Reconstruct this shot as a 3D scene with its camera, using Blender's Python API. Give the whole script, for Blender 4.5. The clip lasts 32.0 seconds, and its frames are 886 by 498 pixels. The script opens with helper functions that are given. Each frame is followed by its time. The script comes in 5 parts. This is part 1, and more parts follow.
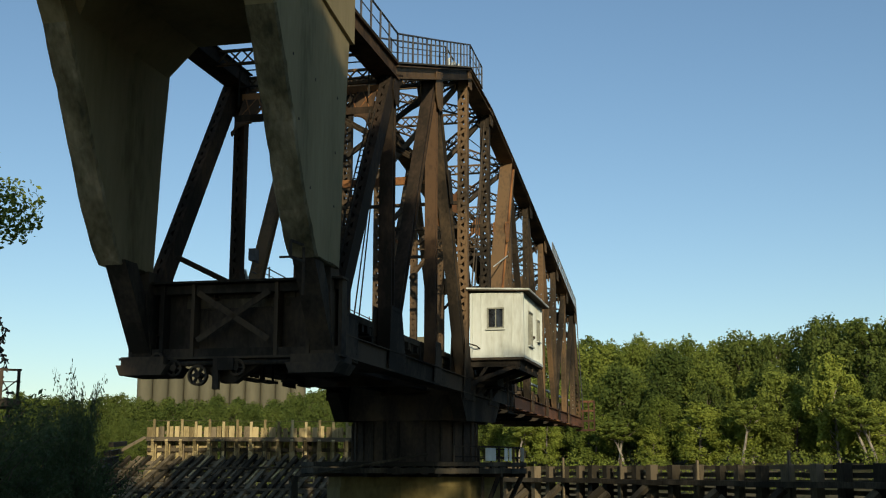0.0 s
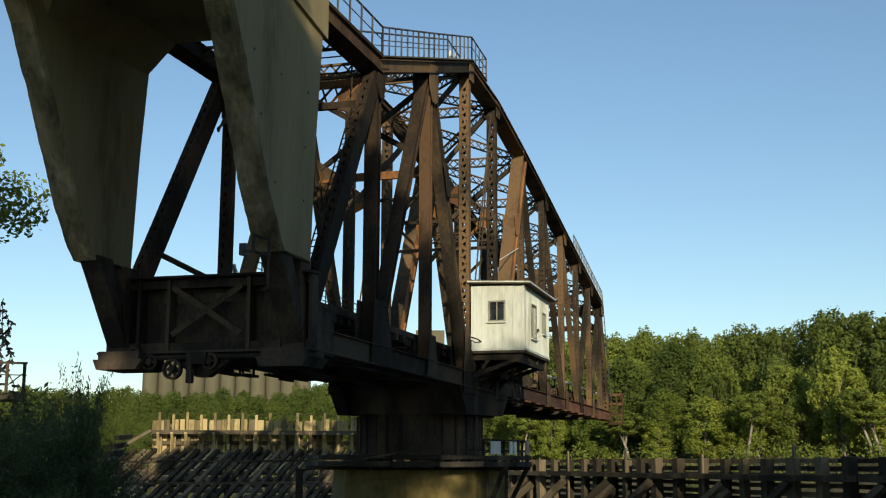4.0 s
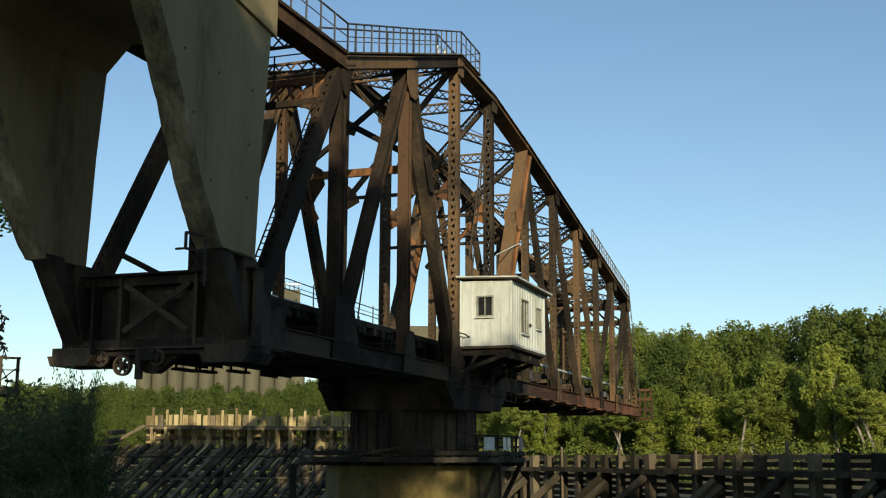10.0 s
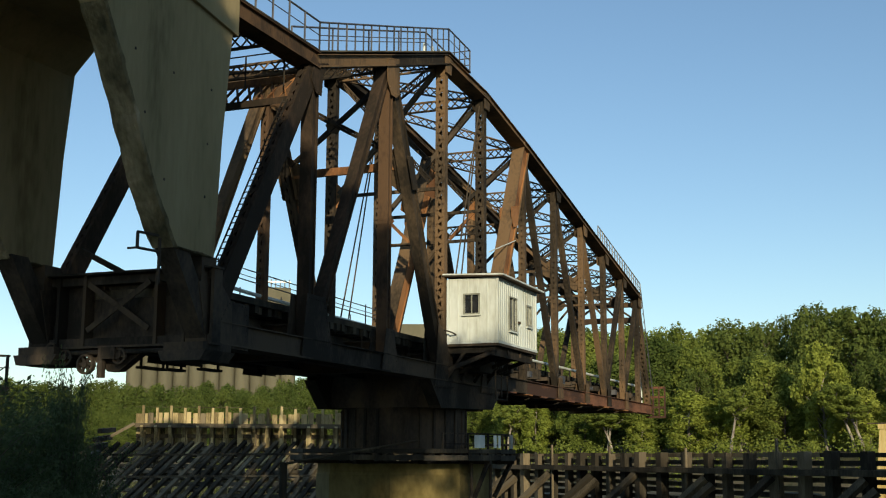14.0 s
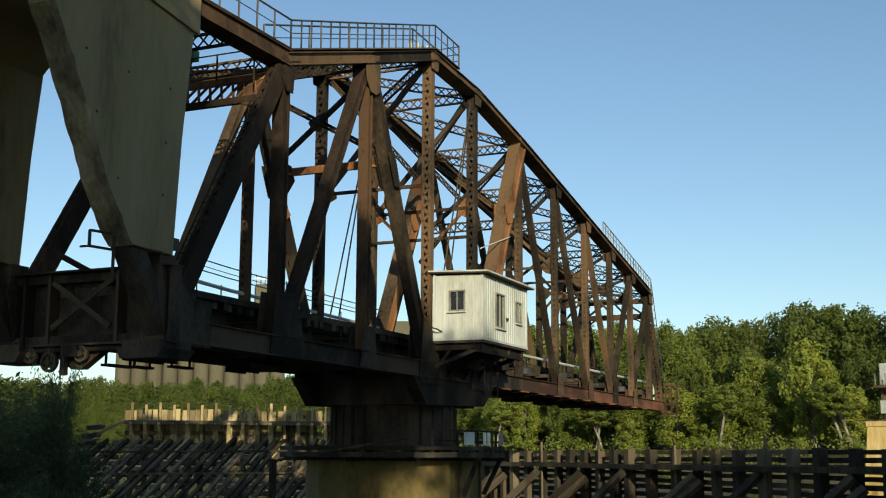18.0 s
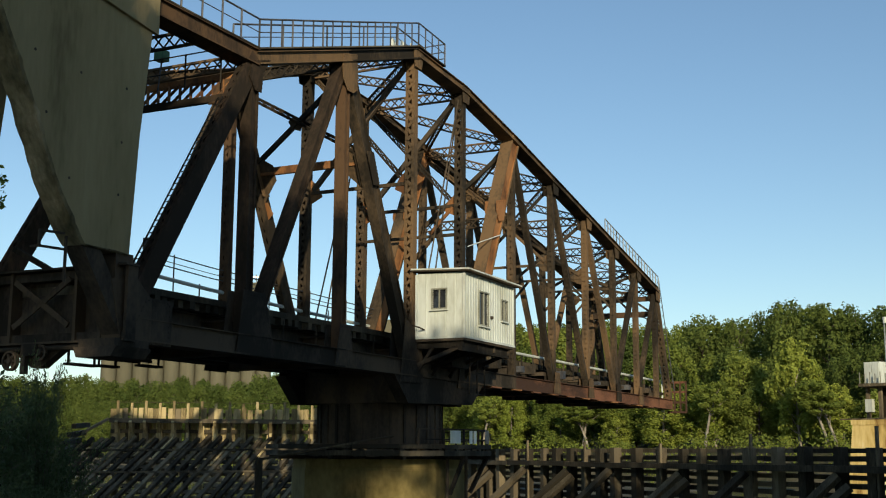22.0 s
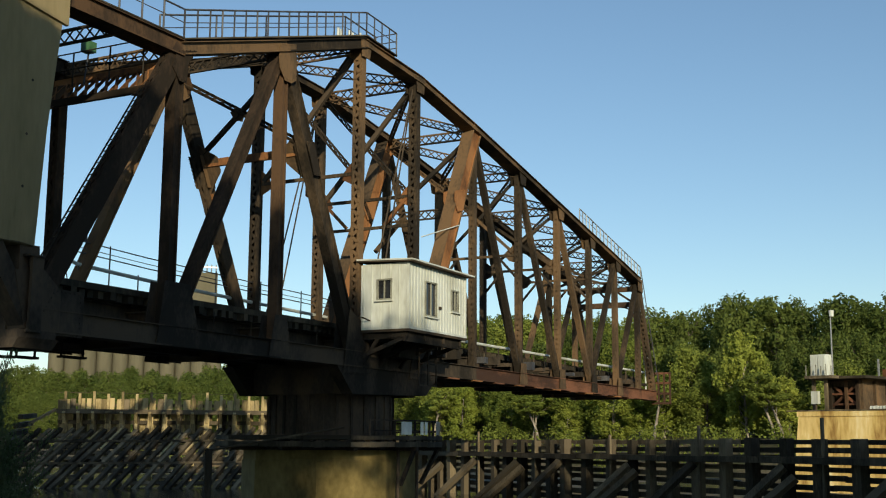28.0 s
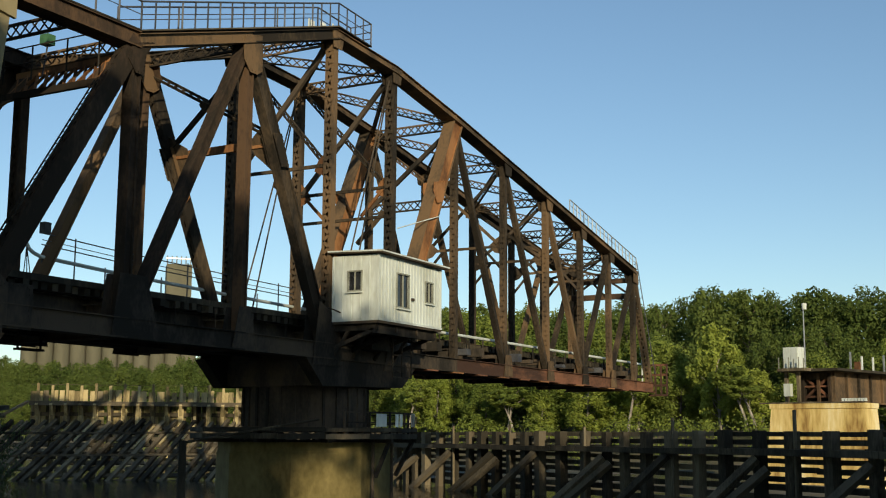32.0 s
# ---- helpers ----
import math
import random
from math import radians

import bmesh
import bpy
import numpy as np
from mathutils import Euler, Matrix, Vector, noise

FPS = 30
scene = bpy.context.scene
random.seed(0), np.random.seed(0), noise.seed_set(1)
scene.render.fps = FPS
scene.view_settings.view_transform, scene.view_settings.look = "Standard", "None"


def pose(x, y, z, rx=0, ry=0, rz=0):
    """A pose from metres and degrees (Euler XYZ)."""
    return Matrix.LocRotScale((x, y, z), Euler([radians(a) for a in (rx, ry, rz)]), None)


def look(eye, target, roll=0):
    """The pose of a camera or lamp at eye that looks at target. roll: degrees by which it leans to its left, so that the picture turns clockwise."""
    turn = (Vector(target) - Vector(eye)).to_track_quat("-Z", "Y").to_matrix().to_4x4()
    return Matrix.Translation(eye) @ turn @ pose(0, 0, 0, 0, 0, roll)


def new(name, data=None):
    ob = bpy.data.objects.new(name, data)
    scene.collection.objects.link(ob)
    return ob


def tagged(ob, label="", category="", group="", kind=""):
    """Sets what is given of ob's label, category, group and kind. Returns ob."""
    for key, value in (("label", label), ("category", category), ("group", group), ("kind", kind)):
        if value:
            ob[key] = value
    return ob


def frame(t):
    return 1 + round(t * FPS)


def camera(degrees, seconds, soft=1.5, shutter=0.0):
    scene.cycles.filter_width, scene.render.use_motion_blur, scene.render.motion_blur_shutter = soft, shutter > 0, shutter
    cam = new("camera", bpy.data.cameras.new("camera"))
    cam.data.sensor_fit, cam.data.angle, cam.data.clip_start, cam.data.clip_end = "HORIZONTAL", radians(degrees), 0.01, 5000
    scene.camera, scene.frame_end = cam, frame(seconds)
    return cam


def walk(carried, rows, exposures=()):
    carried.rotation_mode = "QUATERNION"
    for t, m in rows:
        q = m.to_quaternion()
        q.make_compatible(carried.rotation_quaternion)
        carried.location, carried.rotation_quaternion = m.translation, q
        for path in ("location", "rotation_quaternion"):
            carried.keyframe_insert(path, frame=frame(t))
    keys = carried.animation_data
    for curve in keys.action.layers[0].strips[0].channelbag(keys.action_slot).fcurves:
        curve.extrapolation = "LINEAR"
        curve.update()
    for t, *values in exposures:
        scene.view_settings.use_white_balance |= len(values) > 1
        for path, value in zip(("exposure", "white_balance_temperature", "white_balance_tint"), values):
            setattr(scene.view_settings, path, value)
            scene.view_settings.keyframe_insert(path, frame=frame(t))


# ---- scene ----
# The camera stands still on a low river bank and is panned by hand; the swing span turns on its pier.
DEG = 40.257
ZC = 2.8                       # the height of the eye over the water
EYE = Vector((-42.007, -30.011, ZC))
cam = camera(DEG, 32.0, 1.1)
# seconds, yaw to the left of +y, pitch, roll
PAN = [
    (0, -55.760, 10.413, 0.15), (0.5, -55.790, 10.352, 0.15), (1, -55.750, 10.293, 0.16), (1.5, -55.745, 10.260, 0.17),
    (2, -55.705, 10.228, 0.18), (2.5, -55.628, 10.214, 0.18), (3, -55.599, 10.208, 0.19), (3.5, -55.548, 10.172, 0.20),
    (5.5, -55.530, 9.898, 0.22), (6, -55.530, 9.876, 0.23), (6.5, -55.528, 9.871, 0.24), (7, -55.527, 9.880, 0.24),
    (7.5, -55.526, 9.880, 0.25), (8, -55.552, 9.874, 0.26), (8.5, -55.564, 9.874, 0.27), (9, -55.602, 9.901, 0.27),
    (9.5, -55.767, 9.903, 0.27), (10, -55.801, 9.904, 0.28), (10.5, -55.900, 9.881, 0.28), (11, -55.984, 9.856, 0.28),
    (11.5, -56.029, 9.807, 0.28), (12, -56.035, 9.786, 0.28), (12.5, -56.140, 9.801, 0.29), (13, -56.152, 9.800, 0.29),
    (13.5, -56.223, 9.799, 0.29), (14, -56.248, 9.815, 0.29), (14.5, -56.379, 9.800, 0.29), (16.5, -56.538, 9.801, 0.30),
    (17, -56.564, 9.782, 0.30), (17.5, -56.649, 9.721, 0.30), (18, -56.734, 9.681, 0.30), (18.5, -56.811, 9.677, 0.31),
    (19, -56.857, 9.669, 0.31), (19.5, -56.871, 9.670, 0.31), (20, -56.876, 9.677, 0.31), (20.5, -56.980, 9.670, 0.31),
    (21, -57.116, 9.654, 0.31), (21.5, -57.239, 9.632, 0.31), (22, -57.375, 9.612, 0.31), (22.5, -57.537, 9.607, 0.31),
    (23, -57.612, 9.576, 0.32), (23.5, -57.725, 9.544, 0.32), (24, -57.917, 9.545, 0.32), (24.5, -58.227, 9.547, 0.32),
    (25, -58.436, 9.510, 0.32), (25.5, -58.597, 9.462, 0.32), (27.5, -59.328, 9.296, 0.33), (28, -59.667, 9.216, 0.33),
    (28.5, -59.864, 9.088, 0.33), (29, -59.916, 9.065, 0.33), (29.5, -60.023, 9.025, 0.33), (30, -60.217, 8.986, 0.33),
    (30.5, -60.417, 8.923, 0.33), (31, -60.539, 8.924, 0.33), (31.5, -60.674, 8.909, 0.33), (32, -60.846, 8.854, 0.33),
]


def heading(yaw, pitch):
    y, p = radians(yaw), radians(pitch)
    return Vector((-math.sin(y) * math.cos(p), math.cos(y) * math.cos(p), math.sin(p)))


walk(cam, [(t, look(EYE, EYE + heading(y, p) * 10, r)) for t, y, p, r in PAN], [(t, stops, 6350, 5.5) for t, stops in ((0.0, -0.13), (2.0, 0.0), (6.0, 0.09), (14.0, 0.09), (20.0, 0.06), (25.0, 0.0), (32.0, 0.0))])

# ---- light: a low sun behind the bank, a clear sky ----
SUN_AZ, SUN_EL = 222.0, 15.0     # degrees from +x, counter-clockwise; elevation
world = bpy.data.worlds.new("sky")
scene.world = world
world.use_nodes = True
wn, wl = world.node_tree.nodes, world.node_tree.links
sky = wn.new("ShaderNodeTexSky")
sky.sky_type, sky.sun_disc = "NISHITA", False
sky.sun_elevation = radians(SUN_EL)
sky.sun_rotation = radians(90.0 - SUN_AZ)
sky.altitude, sky.air_density, sky.dust_density, sky.ozone_density = 200, 1.0, 0.4, 2.0
wn["Background"].inputs["Strength"].default_value = 0.13
wl.new(sky.outputs[0], wn["Background"].inputs["Color"])
sun = new("sun", bpy.data.lights.new("sun", "SUN"))
sun.data.energy, sun.data.angle, sun.data.color = 4.5, radians(0.5), (1.0, 0.82, 0.58)
sv = Vector((math.cos(radians(SUN_AZ)) * math.cos(radians(SUN_EL)), math.sin(radians(SUN_AZ)) * math.cos(radians(SUN_EL)), math.sin(radians(SUN_EL))))
sun.matrix_world = look(sv * 100, (0, 0, 0))


# ---- materials ----
def material(name, colors, scale=3.0, detail_scale=30.0, rough=0.8, metal=0.0, bump=0.2, stretch=(1, 1, 1), rnd=0.0, spec=0.3, contrast=(0.35, 0.65), bump_dist=0.02):
    """Noise at two scales mixes the colours; fine noise gives relief."""
    m = bpy.data.materials.new(name)
    m.use_nodes = True
    n, l = m.node_tree.nodes, m.node_tree.links
    b = n["Principled BSDF"]
    tc = n.new("ShaderNodeTexCoord")
    mp = n.new("ShaderNodeMapping")
    mp.inputs["Scale"].default_value = stretch
    l.new(tc.outputs["Object"], mp.inputs["Vector"])
    big = n.new("ShaderNodeTexNoise")
    big.inputs["Scale"].default_value, big.inputs["Detail"].default_value = scale, 5
    fine = n.new("ShaderNodeTexNoise")
    fine.inputs["Scale"].default_value, fine.inputs["Detail"].default_value = detail_scale, 6
    for q in (big, fine):
        l.new(mp.outputs[0], q.inputs["Vector"])
    add = n.new("ShaderNodeMath")
    add.operation = "MULTIPLY_ADD"
    add.inputs[1].default_value = 0.35
    l.new(fine.outputs["Fac"], add.inputs[0])
    sub = n.new("ShaderNodeMath")
    sub.operation = "SUBTRACT"
    sub.inputs[1].default_value = 0.175
    l.new(big.outputs["Fac"], sub.inputs[0])
    l.new(sub.outputs[0], add.inputs[2])
    val = add.outputs[0]
    if rnd:
        info = n.new("ShaderNodeObjectInfo")
        r = n.new("ShaderNodeMath")
        r.operation, r.inputs[1].default_value = "MULTIPLY_ADD", rnd
        l.new(info.outputs["Random"], r.inputs[0])
        s2 = n.new("ShaderNodeMath")
        s2.operation, s2.inputs[1].default_value = "SUBTRACT", rnd / 2
        l.new(val, s2.inputs[0])
        l.new(s2.outputs[0], r.inputs[2])
        val = r.outputs[0]
    ramp = n.new("ShaderNodeValToRGB")
    e = ramp.color_ramp.elements
    lo, hi = contrast
    e[0].position, e[0].color = lo, (*colors[0], 1)
    e[1].position, e[1].color = hi, (*colors[-1], 1)
    for i, c in enumerate(colors[1:-1]):
        q = e.new(lo + (hi - lo) * (i + 1) / (len(colors) - 1))
        q.color = (*c, 1)
    l.new(val, ramp.inputs[0])
    l.new(ramp.outputs[0], b.inputs["Base Color"])
    b.inputs["Roughness"].default_value, b.inputs["Metallic"].default_value = rough, metal
    b.inputs["Specular IOR Level"].default_value = spec
    if bump:
        bp = n.new("ShaderNodeBump")
        bp.inputs["Strength"].default_value, bp.inputs["Distance"].default_value = bump, bump_dist
        l.new(fine.outputs["Fac"], bp.inputs["Height"])
        l.new(bp.outputs[0], b.inputs["Normal"])
    return m


def leafy(name, dark, light, rnd=0.6, through_=0.3, puff=0.5):
    """Leaves: tone varies from tree to tree, from clump to clump and from leaf to leaf; some light passes through."""
    m = bpy.data.materials.new(name)
    m.use_nodes = True
    n, l = m.node_tree.nodes, m.node_tree.links
    b = n["Principled BSDF"]
    geo = n.new("ShaderNodeNewGeometry")
    info = n.new("ShaderNodeObjectInfo")
    tc = n.new("ShaderNodeTexCoord")
    clump = n.new("ShaderNodeTexNoise")
    clump.inputs["Scale"].default_value, clump.inputs["Detail"].default_value = puff, 2
    l.new(tc.outputs["Object"], clump.inputs["Vector"])
    wide = n.new("ShaderNodeMapRange")
    wide.inputs["From Min"].default_value, wide.inputs["From Max"].default_value = 0.3, 0.7
    l.new(clump.outputs["Fac"], wide.inputs["Value"])

    def weigh(sock, w, plus=None):
        q = n.new("ShaderNodeMath")
        q.operation, q.inputs[1].default_value = "MULTIPLY_ADD", w
        q.inputs[2].default_value = 0.0
        l.new(sock, q.inputs[0])
        if plus is not None:
            l.new(plus, q.inputs[2])
        return q.outputs[0]
    v = weigh(info.outputs["Random"], rnd)
    v = weigh(wide.outputs["Result"], (1 - rnd) * 0.55, v)
    v = weigh(geo.outputs["Random Per Island"], (1 - rnd) * 0.45, v)
    ramp = n.new("ShaderNodeValToRGB")
    e = ramp.color_ramp.elements
    e[0].color, e[1].color = (*dark, 1), (*light, 1)
    l.new(v, ramp.inputs[0])
    l.new(ramp.outputs[0], b.inputs["Base Color"])
    b.inputs["Roughness"].default_value = 0.75
    b.inputs["Specular IOR Level"].default_value = 0.12
    tr = n.new("ShaderNodeBsdfTranslucent")
    l.new(ramp.outputs[0], tr.inputs["Color"])
    ms = n.new("ShaderNodeMixShader")
    ms.inputs[0].default_value = through_
    out = n["Material Output"]
    l.new(b.outputs[0], ms.inputs[1])
    l.new(tr.outputs[0], ms.inputs[2])
    l.new(ms.outputs[0], out.inputs["Surface"])
    return m


RUST = material("rusted_steel", [(0.024, 0.02, 0.0145), (0.056, 0.0425, 0.027), (0.094, 0.066, 0.039), (0.155, 0.1, 0.052)], 0.7, 9, 0.85, 0.0, 0.35, (1, 1, 0.45), 0.35, spec=0.15, contrast=(0.32, 0.7))
# dark paint, its tone also carrying the shade on the span's low parts
DARK = material("weathered_paint_and_shade", [(0.027, 0.0245, 0.02), (0.052, 0.044, 0.034), (0.085, 0.066, 0.046)], 0.8, 10, 0.9, 0.0, 0.3, (1, 1, 0.5), 0.3, spec=0.06)
BROWN = material("dark_brown_rust", [(0.027, 0.0215, 0.0155), (0.053, 0.037, 0.025), (0.1, 0.062, 0.035)], 0.8, 10, 0.9, 0.0, 0.3, (1, 1, 0.45), 0.3, spec=0.1)
ORANGE = material("orange_rust", [(0.1, 0.047, 0.02), (0.22, 0.1, 0.036), (0.3, 0.145, 0.055)], 0.8, 10, 0.85, 0.0, 0.3, (1, 1, 0.4), 0.2)
GALV = material("galvanised_steel", [(0.28, 0.29, 0.28), (0.42, 0.43, 0.41)], 3, 40, 0.45, 0.6, 0.1)
RAILPAINT = material("dull_grey_paint", [(0.05, 0.053, 0.06), (0.11, 0.112, 0.115)], 2, 30, 0.6, 0.2, 0.1)
CONC = material("old_concrete", [(0.115, 0.092, 0.042), (0.225, 0.184, 0.092), (0.27, 0.223, 0.117), (0.305, 0.255, 0.142)], 0.55, 6, 0.92, 0.0, 0.5, (1, 1, 0.22), contrast=(0.22, 0.75), bump_dist=0.03)
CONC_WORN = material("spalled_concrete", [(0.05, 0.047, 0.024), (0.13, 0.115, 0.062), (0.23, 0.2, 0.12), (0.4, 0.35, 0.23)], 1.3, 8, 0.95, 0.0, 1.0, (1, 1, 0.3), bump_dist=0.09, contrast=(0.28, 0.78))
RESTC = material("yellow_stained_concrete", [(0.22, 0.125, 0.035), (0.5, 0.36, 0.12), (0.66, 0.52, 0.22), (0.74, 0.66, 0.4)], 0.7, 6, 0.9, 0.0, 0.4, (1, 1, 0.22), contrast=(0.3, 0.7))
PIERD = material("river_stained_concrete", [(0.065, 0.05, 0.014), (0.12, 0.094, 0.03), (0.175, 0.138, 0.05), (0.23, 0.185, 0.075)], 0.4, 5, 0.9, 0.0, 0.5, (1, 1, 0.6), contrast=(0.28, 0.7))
CLAD = material("cream_metal_cladding", [(0.44, 0.465, 0.4), (0.56, 0.6, 0.54), (0.62, 0.665, 0.615)], 0.7, 9, 0.5, 0.0, 0.05, (1, 1, 0.25))
GREENP = material("green_enamel", [(0.03, 0.09, 0.035), (0.07, 0.17, 0.07)], 3, 30, 0.4, 0.0, 0.05)
TRIM = material("olive_grey_trim_paint", [(0.17, 0.175, 0.135), (0.29, 0.3, 0.24)], 2, 20, 0.6, 0.0, 0.1)
GLASS_D = material("dark_window_glass", [(0.01, 0.012, 0.014), (0.03, 0.032, 0.035)], 2, 8, 0.08, 0.0, 0.0, spec=0.6)
TIMBER = material("weathered_timber", [(0.045, 0.037, 0.023), (0.11, 0.09, 0.055), (0.19, 0.156, 0.096)], 0.9, 14, 0.9, 0.0, 0.5, (1, 1, 0.25), 0.45)
# lighter timber for the boarded fender, sunlight put into its colour
TIMBER_L = material("sunlit_tone_timber", [(0.15, 0.118, 0.055), (0.32, 0.258, 0.125), (0.47, 0.385, 0.2)], 0.9, 14, 0.9, 0.0, 0.5, (1, 1, 0.25), 0.3)
# darker timber: creosote on the sleepers, shade put into the fenders' colour
TIMBER_D = material("creosote_and_shade_timber", [(0.028, 0.024, 0.015), (0.06, 0.05, 0.032), (0.11, 0.09, 0.057)], 0.9, 12, 0.9, 0.0, 0.5, (1, 1, 0.3), 0.4)
REDRUST = material("red_rust", [(0.05, 0.026, 0.016), (0.12, 0.056, 0.03), (0.19, 0.085, 0.045)], 0.8, 10, 0.85, 0.0, 0.3, (0.4, 1, 1), 0.3)
BARK = material("bark", [(0.06, 0.05, 0.035), (0.16, 0.13, 0.095)], 2, 18, 0.95, 0.0, 0.6, (1, 1, 0.3))
BARK_PALE = material("pale_bark", [(0.16, 0.14, 0.11), (0.32, 0.29, 0.23)], 2, 14, 0.95, 0.0, 0.5, (1, 1, 0.3))
LEAF = leafy("summer_leaves", (0.076, 0.113, 0.02), (0.25, 0.295, 0.058), 0.45)
LEAF_Y = leafy("yellow_green_leaves", (0.15, 0.2, 0.03), (0.33, 0.37, 0.07), 0.4)
LEAF_B = leafy("deep_green_leaves", (0.046, 0.076, 0.017), (0.15, 0.188, 0.042), 0.45)
LEAF_D = leafy("dark_leaves", (0.05, 0.075, 0.028), (0.13, 0.16, 0.07), 0.3, 0.3, 1.5)
SILO = material("silo_concrete", [(0.1, 0.094, 0.06), (0.135, 0.126, 0.082)], 0.05, 0.6, 0.9, 0.0, 0.1, (1, 1, 0.3))
GROUND = material("bank_soil", [(0.04, 0.045, 0.018), (0.09, 0.08, 0.045), (0.13, 0.11, 0.07)], 0.25, 4, 0.95, 0.0, 0.6)


# ---- mesh helpers ----
def part(name, bm, mat, parent=None, label="", smooth=False):
    """One mesh object, under a thing or a part."""
    me = bpy.data.meshes.new(name)
    if isinstance(bm, tuple):
        me.from_pydata(bm[0], [], bm[1])
    else:
        bm.normal_update()
        bm.to_mesh(me)
        bm.free()
    me.materials.append(mat)
    if smooth:
        me.polygons.foreach_set("use_smooth", [True] * len(me.polygons))
    ob = new(name, me)
    ob.parent = parent
    if label:
        ob["label"] = label
    return ob


def thing(name, label, category, group="", at=None, kind=""):
    ob = new(name)
    ob.empty_display_size = 0.3
    if at is not None:
        ob.matrix_world = at
    return tagged(ob, label, category, group, kind)


class Mesh:
    """Collects vertices and faces; box() and bar() are the workhorses."""

    def __init__(self):
        self.v, self.f = [], []

    def hexa(self, pts):
        i = len(self.v)
        self.v += [tuple(p) for p in pts]
        self.f += [(i, i + 3, i + 2, i + 1), (i + 4, i + 5, i + 6, i + 7), (i, i + 1, i + 5, i + 4), (i + 1, i + 2, i + 6, i + 5), (i + 2, i + 3, i + 7, i + 6), (i + 3, i, i + 4, i + 7)]
        return self

    def box(self, x0, x1, y0, y1, z0, z1):
        return self.hexa([(x0, y0, z0), (x1, y0, z0), (x1, y1, z0), (x0, y1, z0), (x0, y0, z1), (x1, y0, z1), (x1, y1, z1), (x0, y1, z1)])

    def bar(self, a, b, w, d, side=(0, 1, 0), off2=0.0, off3=0.0, w2=None, d2=None):
        """A bar from a to b: d across along side, w across the third way; off2 and off3 shift it on those."""
        a, b = Vector(a), Vector(b)
        e1 = (b - a).normalized()
        e3 = Vector(side) - e1 * e1.dot(Vector(side))
        e3.normalize()
        e2 = e3.cross(e1)
        o = e2 * off2 + e3 * off3
        pts = []
        for p, ww, dd in ((a, w, d), (b, w2 or w, d2 or d)):
            for s, t in ((-1, -1), (1, -1), (1, 1), (-1, 1)):
                pts.append(p + o + e2 * (s * ww / 2) + e3 * (t * dd / 2))
        return self.hexa(pts)

    def tube(self, a, b, r, n=6, r2=None):
        a, b = Vector(a), Vector(b)
        e1 = (b - a).normalized()
        e2 = e1.orthogonal().normalized()
        e3 = e1.cross(e2)
        i = len(self.v)
        for p, q in ((a, r), (b, r if r2 is None else r2)):
            for k in range(n):
                u = 2 * math.pi * k / n
                self.v.append(tuple(p + e2 * (math.cos(u) * q) + e3 * (math.sin(u) * q)))
        for k in range(n):
            j = (k + 1) % n
            self.f.append((i + k, i + j, i + n + j, i + n + k))
        self.f += [tuple(i + k for k in reversed(range(n))), tuple(i + n + k for k in range(n))]
        return self

    def prism(self, outline, y0, y1):
        """An outline in x and z, drawn from y0 to y1."""
        i, n = len(self.v), len(outline)
        self.v += [(x, y0, z) for x, z in outline] + [(x, y1, z) for x, z in outline]
        self.f += [tuple(i + k for k in range(n)), tuple(i + n + k for k in reversed(range(n)))]
        for k in range(n):
            j = (k + 1) % n
            self.f.append((i + k, i + n + k, i + n + j, i + j))
        return self

    def put(self, name, mat, parent=None, label="", smooth=False):
        return part(name, (self.v, self.f), mat, parent, label, smooth)


# ---- the swing span, in its own space: x along it towards the long arm, its pivot at the origin, z over the water ----
YN, YF = -2.62, 2.35             # the two trusses
CHORD = [(-25.0, 12.75), (-13.75, 12.75), (-7.88, 14.62), (-2.38, 16.4), (2.3, 16.13), (8.15, 15.2), (13.5, 14.23), (18.78, 13.26), (23.72, 12.36), (28.2, 11.54), (32.5, 10.75)]
XA, XN, XC, XD, XE, XF, XG, XH, XI, XJ = [p[0] for p in CHORD[1:]]
TOP = {p[0]: p[1] + ZC for p in CHORD}
ZB = 3.35 + ZC                  # the middle of the bottom chord
XL, XR = -19.6, 35.6            # its ends
bridge = thing("swing_bridge", "rusty riveted steel through-truss swing span with concrete counterweight", "bridge")


